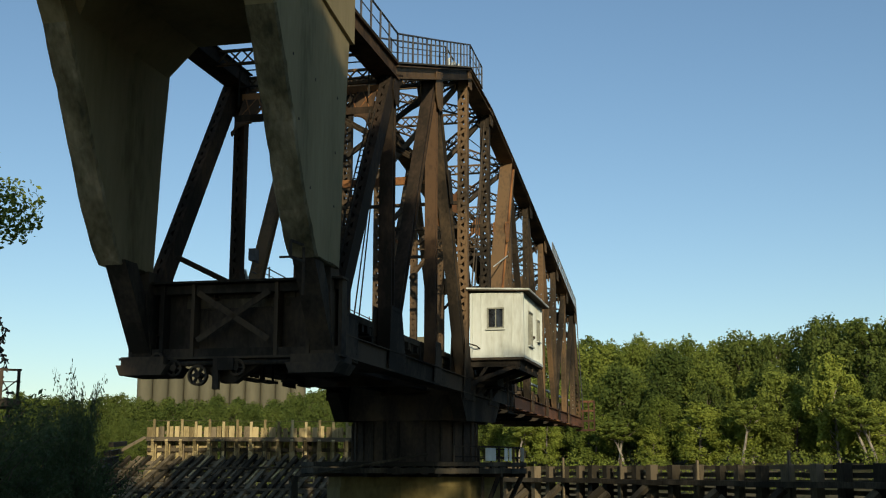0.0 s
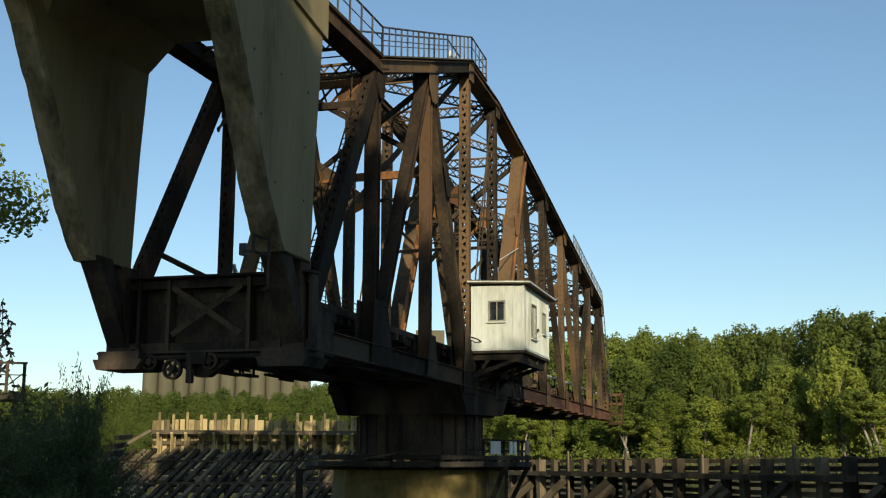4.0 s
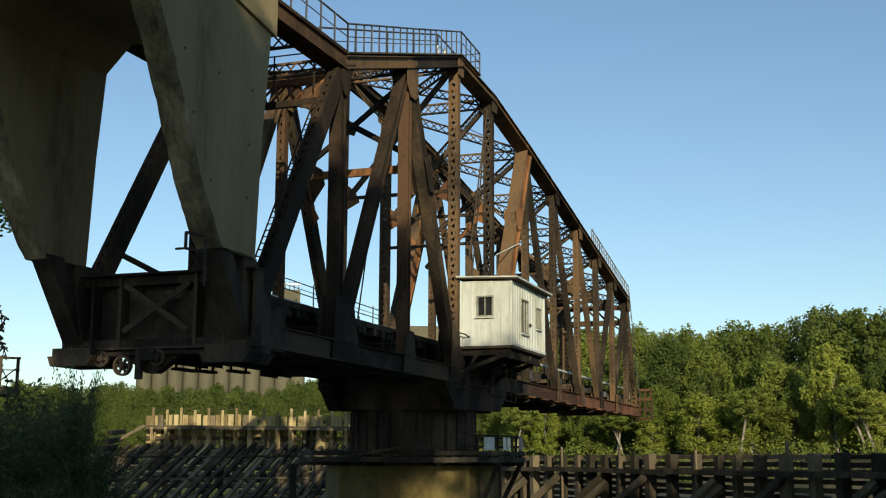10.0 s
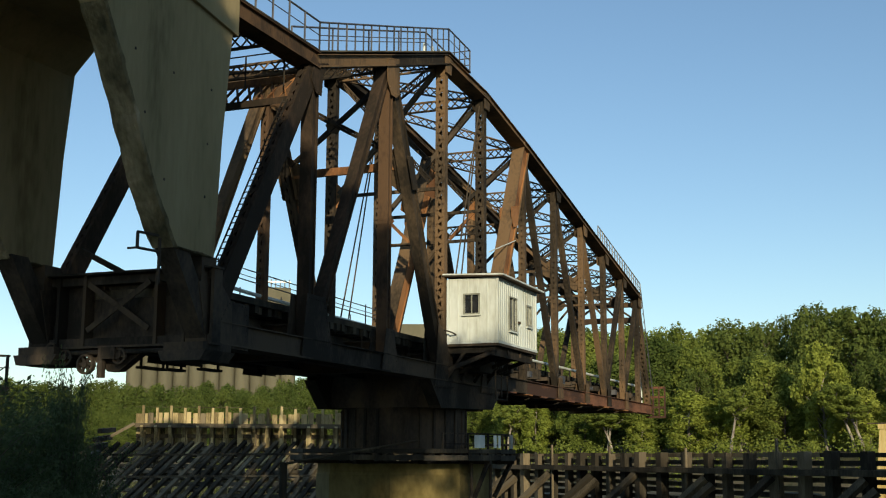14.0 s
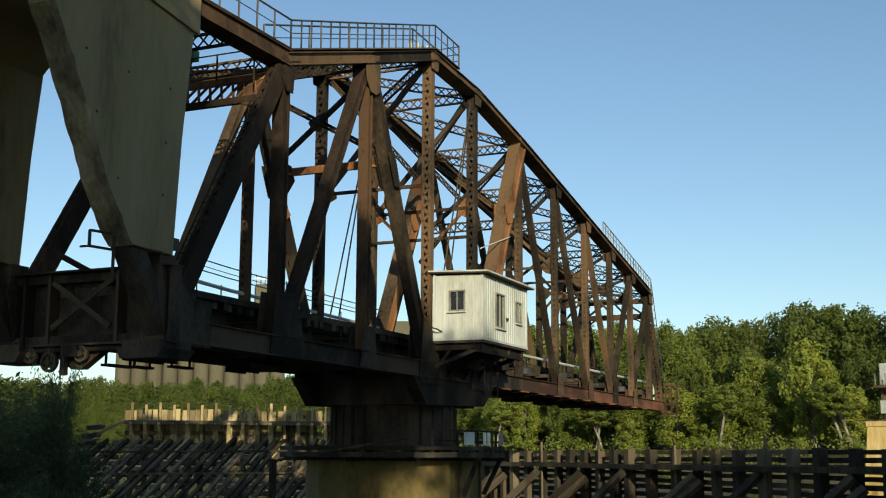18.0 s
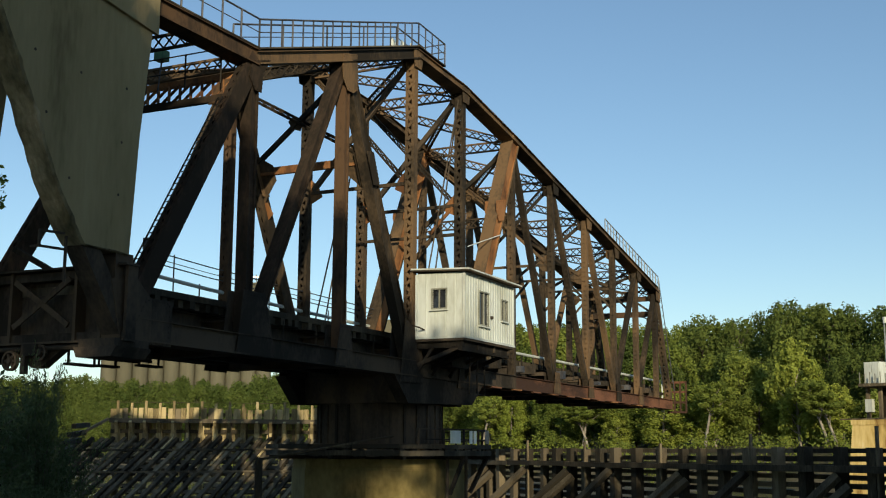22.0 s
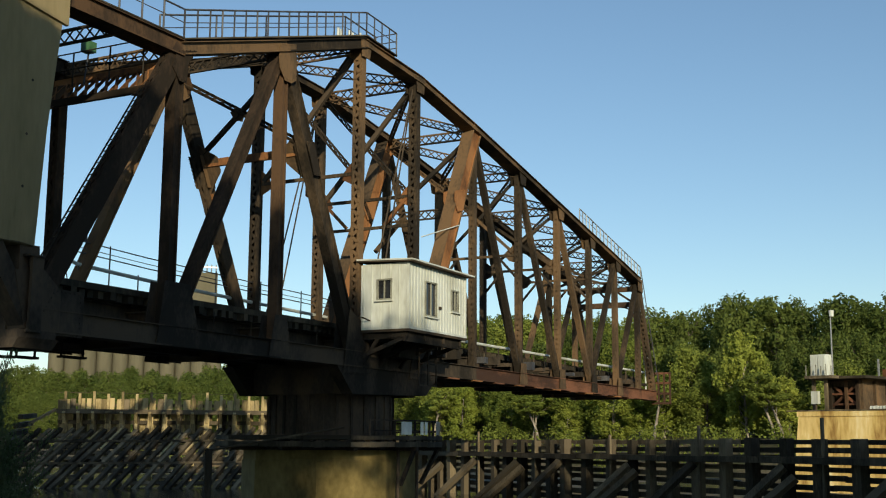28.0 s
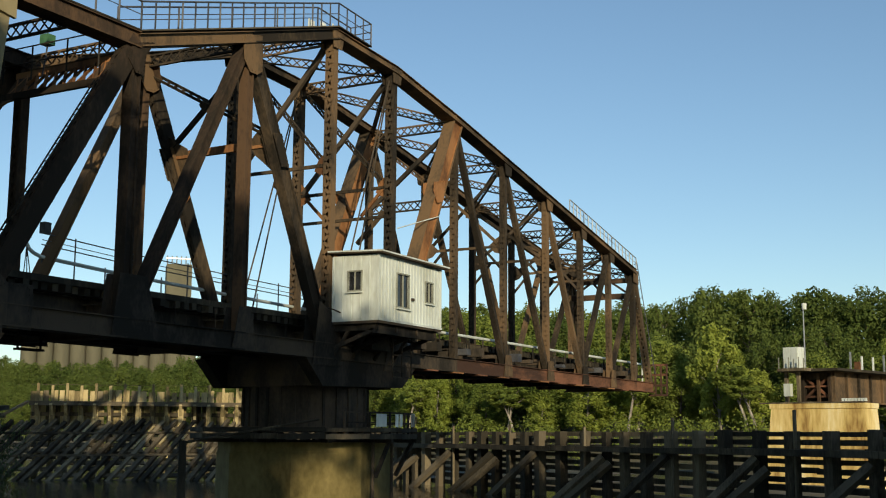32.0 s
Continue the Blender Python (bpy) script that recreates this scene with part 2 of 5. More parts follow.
def post(name, a, b, w, d, mat, laced=True, plate=0.03, lip=0.1, pitch=None, parent=None, label="", side=(0, 1, 0)):
    """A built-up member: two channels whose webs lie d apart, tied by zigzag lacing on the two open faces."""
    a, b = Vector(a), Vector(b)
    m = Mesh()
    if not laced:
        # closed box with proud edge flanges, in one piece
        e1 = (b - a).normalized()
        e3 = (Vector(side) - e1 * e1.dot(Vector(side))).normalized()
        e2 = e3.cross(e1)
        h, k, f = w / 2, d / 2 - 0.03, 0.065
        o = [(-h, -k - f), (-h + f, -k - f), (-h + f, -k), (h - f, -k), (h - f, -k - f), (h, -k - f), (h, k + f), (h - f, k + f), (h - f, k), (-h + f, k), (-h + f, k + f), (-h, k + f)]
        for p in (a, b):
            m.v += [tuple(p + e2 * u + e3 * v) for u, v in o]
        m.f += [tuple(range(12)), tuple(12 + i for i in reversed(range(12)))] + [(i, i + 12, (i + 1) % 12 + 12, (i + 1) % 12) for i in range(12)]
        return m.put(name, mat, parent or bridge, label)
    for s in (-1, 1):
        m.bar(a, b, w, plate, side, 0, s * (d / 2 - plate / 2))
        for q in (-1, 1):
            m.bar(a, b, plate, lip, side, q * (w / 2 - plate / 2), s * (d / 2 - plate - lip / 2))
    e1 = (b - a).normalized()
    e3 = (Vector(side) - e1 * e1.dot(Vector(side))).normalized()
    e2 = e3.cross(e1)
    run = (b - a).length
    n = max(2, round(run / ((pitch or d) * 0.75)))
    for q in (-1, 1):
        for i in range(n):
            s = 1 if i % 2 else -1
            p = a + e1 * (run * i / n) + e3 * (s * (d / 2 - 0.05)) + e2 * (q * (w / 2 + 0.006))
            r = a + e1 * (run * (i + 1) / n) - e3 * (s * (d / 2 - 0.05)) + e2 * (q * (w / 2 + 0.006))
            m.bar(p, r, 0.012, 0.13, e3.cross(r - p).cross(r - p))
        for u in (0.02, 0.98):
            p = a + e1 * (run * u)
            m.bar(p - e1 * 0.3, p + e1 * 0.3, 0.014, d - 0.02, side, q * (w / 2 + 0.008))
    return m.put(name, mat, parent or bridge, label)


def girder(name, a, b, w, d, mat, label="", cover=0.08, parent=None):
    """A chord: two webs, a wider cover plate above, angles along the edges, lacing below."""
    a, b = Vector(a), Vector(b)
    m = Mesh()
    for s in (-1, 1):
        m.bar(a, b, w, 0.035, (0, 1, 0), 0, s * (d / 2))
        m.bar(a, b, 0.03, 0.11, (0, 1, 0), -w / 2 + 0.015, s * (d / 2 + 0.07))
        m.bar(a, b, 0.03, 0.11, (0, 1, 0), w / 2 - 0.015, s * (d / 2 + 0.07))
    m.bar(a, b, 0.025, d + 0.28, (0, 1, 0), -w / 2 - 0.013 if (b - a).x < 0 else w / 2 + 0.013)
    e1 = (b - a).normalized()
    run = (b - a).length
    n = max(2, round(run / d))
    low = Vector((0, 0, -w / 2 - 0.01))
    for i in range(n):
        s = 1 if i % 2 else -1
        p, r = a + e1 * (run * i / n) + low + Vector((0, s * d / 2, 0)), a + e1 * (run * (i + 1) / n) + low - Vector((0, s * d / 2, 0))
        m.bar(p, r, 0.012, 0.08, Vector((0, 0, 1)).cross(r - p))
    return m.put(name, mat, parent or bridge, label)


def gusset(x, z, y, outline, mat=None):
    """A pair of riveted plates at a joint, with rivet heads."""
    m = Mesh()
    o = [(x + u, z + v) for u, v in outline]
    for s in (-1, 1):
        yy = y + s * 0.29
        m = Mesh()
        m.prism(o, yy - 0.012, yy + 0.012)
        i = len(o)
        for (xa, za), (xb, zb) in zip(o, o[1:] + o[:1]):
            # rivet heads along the edges
            k = max(1, int(math.hypot(xb - xa, zb - za) / 0.16))
            for j in range(k):
                px, pz = xa + (xb - xa) * (j + 0.5) / k, za + (zb - za) * (j + 0.5) / k
                px, pz = px + (x - px) * 0.08, pz + (z - pz) * 0.08
                m.bar((px, yy + s * 0.01, pz), (px, yy + s * 0.03, pz), 0.04, 0.04, (1, 0, 0))
        m.put("gusset_plate", mat or RUST, bridge)


before = set(bpy.data.objects)
# trusses
for y, front in ((YN, True), (YF, False)):
    for (x0, z0), (x1, z1) in zip(CHORD, CHORD[1:]):
        heavy = x1 <= XC
        girder("top_chord", (x0, y, z0 + ZC), (x1, y, z1 + ZC), 0.52 if x1 <= XA else 0.4 if heavy else 0.32, 0.46, RUST if x0 > -20 else BROWN)
    post("end_post", (XJ, y, TOP[XJ]), (XR - 0.1, y, ZB + 0.1), 0.34, 0.42, RUST, pitch=0.4)
    ya, yb = (y - 0.08, y - 0.08) if front else (y + 0.3, y + 0.42)
    post("inclined_end_post", (XA, ya, TOP[XA]), (XL + 0.2, yb, ZB + 0.2), 0.64, 0.34, BROWN, pitch=0.5, lip=0.1)
    xs = [XL, XA, XN, XC, XD, XE, XF, XG, XH, XI, XJ, XR]
    for x0, x1 in zip(xs, xs[1:]):
        lift, deep = (0.0, 0.62) if front else (0.1, 0.42)
        # the short arm's shade is put into its chord's darker colour
        girder("bottom_chord", (x0, y, ZB + lift), (x1, y, ZB + lift), deep, 0.4, DARK if x1 <= XE else REDRUST)
    post("vertical_post", (XA, y, TOP[XA] - 0.3), (XA, y, ZB + 0.3), 0.38, 0.36, BROWN, laced=not front, pitch=0.45)
    post("vertical_post", (XN, y, TOP[XN] - 0.3), (XN, y, ZB + 0.3), 0.34, 0.34, BROWN, laced=not front, pitch=0.45)
    for x in (XC, XD):
        post("tower_post", (x, y, TOP[x] - 0.2), (x, y, ZB + 0.3), 0.32, 0.42, RUST, pitch=0.36)
    for x in (XE, XF, XG, XH, XI, XJ):
        post("vertical_post", (x, y, TOP[x] - 0.2), (x, y, ZB + 0.3), 0.27, 0.33, RUST, pitch=0.36)
    post("main_diagonal", (XN, y, TOP[XN]), (XA + 0.3, y, ZB + 0.3), 0.38, 0.34, BROWN if front else RUST, laced=False)
    post("main_diagonal", (XN, y, TOP[XN]), (XC - 0.2, y, ZB + 0.3), 0.58, 0.34, RUST, laced=not front, pitch=0.6)
    post("main_diagonal", (XE, y, TOP[XE]), (XD + 0.3, y, ZB + 0.3), 0.78, 0.46, ORANGE, laced=False, label="broad orange-rusted plated diagonal")
    for xa, xb in ((XE, XF), (XF, XG), (XG, XH), (XI, XH), (XJ, XI)):
        post("diagonal", (xa, y, TOP[xa] - 0.2), (xb, y, ZB + 0.25), 0.22, 0.3, RUST, pitch=0.4)
    # slender paired rods across the tower panel
    for dx in (-0.15, 0.75):
        Mesh().tube((XD - 0.2, y, TOP[XD] - 0.5), (XC + 0.5 + dx, y, ZB + 0.5), 0.035, 5).put("tie_rod", DARK, bridge)
    for x in (XF, XG, XH, XI):
        gusset(x, TOP[x] - 0.15, y, [(-0.45, 0.2), (0.5, 0.05), (0.35, -0.6), (-0.25, -0.6)])
        gusset(x, ZB, y, [(-0.5, -0.3), (0.5, -0.3), (0.3, 0.8), (-0.3, 0.8)])
    for x in (XC, XD):
        gusset(x, TOP[x] - 0.15, y, [(-0.4, 0.25), (0.45, 0.2), (0.3, -0.5), (-0.3, -0.5)])
    gusset(XN, TOP[XN] - 0.2, y, [(-0.5, 0.12), (0.5, 0.38), (0.56, -0.3), (0.56, -1.0), (0.25, -1.2), (-0.15, -1.2), (-0.5, -0.8), (-0.56, -0.3)])
    # a short splice plate half-way down the inner diagonal
    gusset(XN + 1.75, TOP[XN] - 3.9, y, [(-0.42, 0.55), (0.1, 0.62), (0.62, -0.6), (0.15, -0.65)])
    gusset(XA, TOP[XA] - 0.2, y, [(-0.3, 0.0), (0.25, 0.18), (0.7, 0.3), (0.3, -0.25), (0.22, -0.95), (-0.12, -0.95), (-0.5, -0.55)], BROWN)
    # edge angles along the broad diagonal, and the plate where the strut meets it
    for q in (-0.37, 0.37):
        Mesh().bar((XE, y, TOP[XE]), (XD + 0.3, y, ZB + 0.3), 0.07, 0.6, (0, 1, 0), q).put("edge_angle", RUST, bridge)
    gusset(XE - 1.7, TOP[XE] - 3.75, y, [(-0.75, 0.25), (0.35, 0.5), (0.1, -0.55), (-0.45, -0.7), (-0.8, -0.2)], ORANGE)
    gusset(XA, ZB, y, [(-0.7, -0.35), (1.5, -0.35), (0.8, 1.7), (-0.4, 1.7)], DARK)
    gusset(XN, ZB, y, [(-0.7, -0.35), (0.7, -0.35), (0.35, 1.2), (-0.35, 1.2)], DARK)
    gusset(XC, ZB, y, [(-1.3, -0.6), (0.8, -0.6), (0.4, 1.3), (-0.9, 1.9)], DARK)
    gusset(XD, ZB, y, [(-0.8, -0.6), (1.3, -0.6), (1.0, 1.5), (-0.3, 1.2)], DARK)
    gusset(XJ, TOP[XJ] - 0.1, y, [(-0.5, 0.3), (0.3, 0.15), (0.4, -0.7), (-0.5, -0.6)])
    gusset(XL + 0.5, ZB, y, [(-0.4, -0.4), (1.5, -0.4), (1.5, 0.9), (0.4, 0.9)], DARK)


def flare(x):
    """The far truss draws in a little along the long arm."""
    return float(np.interp(x, [-25.0, 0.0, 10.0, 20.0, 32.0], [0.1, 0.08, -0.18, -0.42, -0.6]))


for ob in set(bpy.data.objects) - before:
    if ob.type == "MESH" and ob.data.vertices[0].co.y > 1.2:
        for v in ob.data.vertices:
            v.co.y += flare(v.co.x)


def cross_strut(x, z, depth, mat, pitch=0.55, name="lateral_strut", x2=None):
    """A laced strut between the trusses: two angles, crossed lacing between."""
    m = Mesh()
    yf = YF + flare(x)
    for dz in (-depth / 2, depth / 2):
        m.bar((x, YN + 0.2, z + dz), (x, yf - 0.2, z + dz), 0.12, 0.07, (0, 0, 1))
    n = max(4, round((yf - YN - 0.4) / pitch))
    for i in range(n):
        for s in (-1, 1):
            ya, yb = YN + 0.2 + (yf - YN - 0.4) * i / n, YN + 0.2 + (yf - YN - 0.4) * (i + 1) / n
            m.bar((x + s * 0.04, ya, z - s * depth / 2), (x + s * 0.04, yb, z + s * depth / 2), 0.02, 0.055, (0, 1, 0))
    return m.put(name, mat, bridge)


def laced_bar(a, b, size, mat, name, n=14, side=(0, 0, 1)):
    """Two pairs of angles with crossed lacing between them."""
    a, b, side = Vector(a), Vector(b), Vector(side)
    m = Mesh()
    for s in (-1, 1):
        m.bar(a, b, 0.11, 0.05, side, 0, s * size / 2)
    out = (b - a).cross(side).normalized()
    for i in range(n):
        for s in (-1, 1):
            p, q = a.lerp(b, i / n) + side * s * size / 2 + out * s * 0.02, a.lerp(b, (i + 1) / n) - side * s * size / 2 + out * s * 0.02
            m.bar(p, q, 0.05, 0.012, out)
    return m.put(name, mat, bridge)


def far_y(x):
    return YF + flare(x)


# crossed laterals between the top chords
for xa, xb in zip((XN, XC, XD, XE, XF, XG, XH, XI), (XC, XD, XE, XF, XG, XH, XI, XJ)):
    laced_bar((xa, YN + 0.1, TOP[xa] - 0.12), (xb, far_y(xb) - 0.1, TOP[xb] - 0.12), 0.36, RUST, "top_lateral", 17)
    laced_bar((xa, far_y(xa) - 0.1, TOP[xa] - 0.14), (xb, YN + 0.1, TOP[xb] - 0.14), 0.36, RUST, "top_lateral", 17)
laced_bar((XA, YN, TOP[XA] - 0.2), (XN, far_y(XN), TOP[XN] - 0.2), 0.3, RUST, "top_lateral", 17)
for x in (XN, XC, XD, XE, XF, XG, XH, XI, XJ):
    cross_strut(x, TOP[x] - 0.2, 0.42, RUST, 0.42)
# sway frames of the long arm: a light strut at one height, crossed braces above it, curved knees below
ZS = 9.8 + ZC
for x in (XF, XG, XH, XI):
    yf = far_y(x)
    Mesh().bar((x, YN + 0.15, ZS), (x, yf - 0.15, ZS), 0.13, 0.1, (1, 0, 0)).put("sway_strut", RUST, bridge)
    Mesh().bar((x + 0.05, YN + 0.15, TOP[x] - 0.4), (x + 0.05, yf - 0.3, ZS + 0.15), 0.15, 0.09, (1, 0, 0)).put("sway_brace", DARK, bridge)
    Mesh().bar((x - 0.05, yf - 0.15, TOP[x] - 0.4), (x - 0.05, YN + 0.3, ZS + 0.15), 0.15, 0.09, (1, 0, 0)).put("sway_brace", RUST, bridge)
    for s, yo in ((1, yf), (-1, YN)):
        Mesh().bar((x, yo - s * 0.15, ZS - 1.15), (x, yo - s * 1.15, ZS - 0.05), 0.12, 0.09, (1, 0, 0)).put("knee_brace", DARK, bridge)
        q = [(yo - s * 0.15, ZS - 0.4), (yo - s * 0.5, ZS - 0.3), (yo - s * 0.85, ZS + 0.05), (yo - s * 0.5, ZS + 0.35), (yo - s * 0.15, ZS + 0.6)]
        m = Mesh()
        m.v = [(x - 0.012, a, b) for a, b in q] + [(x + 0.012, a, b) for a, b in q]
        m.f = [(0, 1, 2, 3, 4), (9, 8, 7, 6, 5)] + [(k, k + 5, (k + 1) % 5 + 5, (k + 1) % 5) for k in range(5)]
        m.put("sway_plate", RUST, bridge)
# portal at the tip: two heavy struts with curved brackets under them
for z, d in ((TOP[XJ] - 0.55, 0.26), (TOP[XJ] - 1.55, 0.34)):
    Mesh().bar((XJ, YN + 0.15, z), (XJ, far_y(XJ) - 0.15, z), d, 0.3, (1, 0, 0)).put("tip_portal_strut", BROWN, bridge)
for s, yo in ((1, far_y(XJ) - 0.15), (-1, YN + 0.15)):
    m = Mesh()
    zj = TOP[XJ] - 1.7
    for k in range(6):
        a, b = math.pi / 2 * k / 6, math.pi / 2 * (k + 1) / 6
        m.bar((XJ, yo - s * 0.9 * (1 - math.cos(a)), zj - 0.9 * (1 - math.sin(a))), (XJ, yo - s * 0.9 * (1 - math.cos(b)), zj - 0.9 * (1 - math.sin(b))), 0.08, 0.2, (1, 0, 0))
    m.put("tip_bracket", BROWN, bridge)
    Mesh().bar((XJ, yo, TOP[XJ] - 1.5), (XJ, yo - s * 1.3, TOP[XJ] - 0.6), 0.13, 0.1, (1, 0, 0)).put("tip_brace", DARK, bridge)
for x, zmid, zlow in ((XC, 10.9, 9.6), (XD, 10.85, 9.55), (XE, 11.2, 0)):
    # crossed sway frame between tower posts, mid strut with pointed plates, a light lower strut
    zmid += ZC
    Mesh().bar((x, YN + 0.2, TOP[x] - 0.4), (x, YF - 0.3, zmid + 0.1), 0.2, 0.16, (1, 0, 0)).put("sway_brace", DARK, bridge)
    laced_bar((x + 0.1, YF - 0.2, TOP[x] - 0.4), (x + 0.1, YN + 0.3, zmid + 0.1), 0.16, RUST, "sway_brace", 18)
    if zlow:
        Mesh().bar((x, YN + 0.2, zmid), (x, YF - 0.2, zmid), 0.14, 0.1, (1, 0, 0)).put("sway_strut", RUST, bridge)
        if x == XD:
            Mesh().bar((x, YN + 0.2, zlow + ZC), (x, YF - 0.2, zlow + ZC), 0.13, 0.1, (1, 0, 0)).put("sway_strut", RUST, bridge)
        for s in (-1, 1):
            yo = YF if s > 0 else YN
            if x == XD:
                Mesh().bar((x, yo - s * 0.35, zmid - 0.05), (x, yo - s * 1.5, zlow + ZC + 0.1), 0.13, 0.1, (1, 0, 0)).put("knee_brace", ORANGE, bridge)
            m = Mesh()
            m.hexa([(x - 0.012, yo - s * 0.15, zmid - 0.5), (x + 0.012, yo - s * 0.15, zmid - 0.5), (x + 0.012, yo - s * 0.75, zmid - 0.2), (x - 0.012, yo - s * 0.75, zmid - 0.2), (x - 0.012, yo - s * 0.15, zmid + 0.6), (x + 0.012, yo - s * 0.15, zmid + 0.6), (x + 0.012, yo - s * 0.55, zmid + 0.25), (x - 0.012, yo - s * 0.55, zmid + 0.25)])
            m.put("sway_plate", ORANGE, bridge)
    else:
        cross_strut(x, zmid, 0.42, RUST, 0.42, "sway_strut")
        for s in (-1, 1):
            yo = YF if s > 0 else YN
            Mesh().bar((x - 1.3, yo - s * 0.3, zmid - 1.9), (x - 0.3, yo - s * 1.2, zmid - 0.2), 0.2, 0.14).put("knee_brace", RUST, bridge)


def on_inner(u, y):
    """A point of the inner diagonal's line, u of the way down."""
    return Vector((XN + (XC - 0.2 - XN) * u, y, TOP[XN] + (ZB + 0.3 - TOP[XN]) * u))


YI = YF + flare(XN + 2)
# cross frame in the plane of the inner diagonals
Mesh().bar(on_inner(0.33, YN), on_inner(0.33, YI), 0.3, 0.16, (1, 0, 0)).put("sway_strut", ORANGE, bridge)
Mesh().bar(on_inner(0.05, YN), on_inner(0.31, YI), 0.18, 0.14, (1, 0, 0)).put("sway_brace", DARK, bridge)
laced_bar(on_inner(0.05, YI), on_inner(0.31, YN), 0.24, RUST, "sway_brace", 16, (0.8, 0, 0.6))
nrm = (on_inner(1, 0) - on_inner(0, 0)).cross(Vector((0, 1, 0))).normalized() * 0.014


def inner_plate(outline, mat, name="sway_plate"):
    """A plate in the plane of the inner diagonals; outline as u and y."""
    m, k = Mesh(), len(outline)
    m.v = [tuple(on_inner(a, b) - nrm * 4) for a, b in outline] + [tuple(on_inner(a, b) - nrm * 6) for a, b in outline]
    m.f = [tuple(range(k)), tuple(k + i for i in reversed(range(k)))] + [(i, i + k, (i + 1) % k + k, (i + 1) % k) for i in range(k)]
    return m.put(name, mat, bridge)


inner_plate([(0.16, 0.05), (0.185, -0.3), (0.21, -0.1), (0.2, 0.25), (0.175, 0.35)], DARK)
for s, y in ((1, YI), (-1, YN)):
    inner_plate([(0.25, y), (0.285, y - s * 0.5), (0.31, y - s * 0.95), (0.36, y - s * 0.95), (0.4, y - s * 0.5), (0.45, y)], RUST)
    inner_plate([(0.03, y), (0.03, y - s * 0.6), (0.08, y - s * 0.6), (0.13, y)], BROWN)
    inner_plate([(0.43, y), (0.43, y - s * 0.3), (0.47, y - s * 0.45), (0.5, y)], ORANGE)


def on_portal(u, y, off=0.0):
    return Vector((XA + (XL - XA) * u + off, y, TOP[XA] + (ZB - TOP[XA]) * u))


YP = YF + flare(XA - 1.5)
# portal between the inclined end posts: laced girder with curved brackets, and a walkway behind it
portal = new("portal_girder")
portal.parent = bridge
portal["label"] = "orange-rusted laced portal girder"
for u in (0.07, 0.165):
    Mesh().bar(on_portal(u, YN + 0.2), on_portal(u, YP - 0.2), 0.22, 0.16, (1, 0, 0)).put("portal_chord", ORANGE if u < 0.1 else BROWN, portal)
for i in range(10):
    for s in (0, 1):
        ya, yb = YN + 0.3 + (YP - YN - 0.6) * i / 10, YN + 0.3 + (YP - YN - 0.6) * (i + 1) / 10
        Mesh().bar(on_portal(0.07 if s else 0.165, ya, 0.03 * s), on_portal(0.165 if s else 0.07, yb, 0.03 * s), 0.03, 0.11, (1, 0, 0)).put("lacing_bar", ORANGE, portal)
for s, yo in ((1, YP - 0.25), (-1, YN + 0.25)):
    m = Mesh()
    pts = [(yo - s * 0.55 * (1 - math.cos(a)), 0.175 + 0.05 * (1 - math.sin(a))) for a in [math.pi / 2 * k / 8 for k in range(9)]]
    for (ya, ua), (yb, ub) in zip(pts, pts[1:]):
        m.bar(on_portal(ua + 0.006, ya), on_portal(ub + 0.006, yb), 0.06, 0.16, (1, 0, 0.7))
        # the web above the curved flange
        q = [on_portal(ua, ya), on_portal(ub, yb), on_portal(0.165, yb), on_portal(0.165, ya)]
        d = Vector((0.012, 0, 0))
        m.hexa([v - d for v in q] + [v + d for v in q])
    m.put("portal_bracket", BROWN, bridge)
for ya, yb in ((YN + 0.25, YN + 0.9), (YP - 0.9, YP - 0.25)):
    q = [on_portal(0.16, ya), on_portal(0.16, yb), on_portal(0.075, yb), on_portal(0.075, ya)]
    d = Vector((0.02, 0, 0))
    Mesh().hexa([v - d for v in q] + [v + d for v in q]).put("web_plate", BROWN, portal)
cross_strut(XA - 0.1, TOP[XA] - 0.1, 0.44, RUST, 0.42, "portal_strut")
cross_strut(XA - 2.6, TOP[XA] - 0.05, 0.44, RUST, 0.42, "portal_strut")
m = Mesh()
for y in (YN + 0.3, -0.9, 0.7, YF - 0.3):
    m.tube((XA - 1.2, y, 11.6 + ZC), (XA - 1.2, y, 12.75 + ZC), 0.03, 5)
for z in (12.2, 12.75):
    m.tube((XA - 1.2, YN + 0.3, z + ZC), (XA - 1.2, YF - 0.3, z + ZC), 0.025, 5)
m.put("portal_handrail", DARK, bridge)
lamp = Mesh().box(-14.88, -14.55, 0.1, 0.48, 12.78 + ZC, 13.12 + ZC).put("floodlight", GREENP, bridge, "small green-grey floodlight")
Mesh().tube((-14.7, 0.29, 12.8 + ZC), (-14.9, 0.25, 11.6 + ZC), 0.03, 6).put("lamp_arm", RAILPAINT, lamp)

# ladder up the near inclined post
lad = new("access_ladder")
lad.parent = bridge
ax_ = (on_portal(1, 0) - on_portal(0, 0)).normalized()
up_ = Vector((ax_.z, 0, -ax_.x)) if ax_.z * ax_.x < 0 else Vector((-ax_.z, 0, ax_.x))
up_ = up_ if up_.z > 0 else -up_
for y in (YN + 0.0, YN + 0.16):
    Mesh().bar(on_portal(0.2, y) + up_ * 0.35, on_portal(0.97, y) + up_ * 0.35, 0.045, 0.03).put("ladder_rail", DARK, lad)
for k in range(34):
    q = 0.21 + 0.75 * k / 34
    Mesh().tube(on_portal(q, YN + 0.0) + up_ * 0.35, on_portal(q, YN + 0.16) + up_ * 0.35, 0.018, 5).put("rung", DARK, lad)
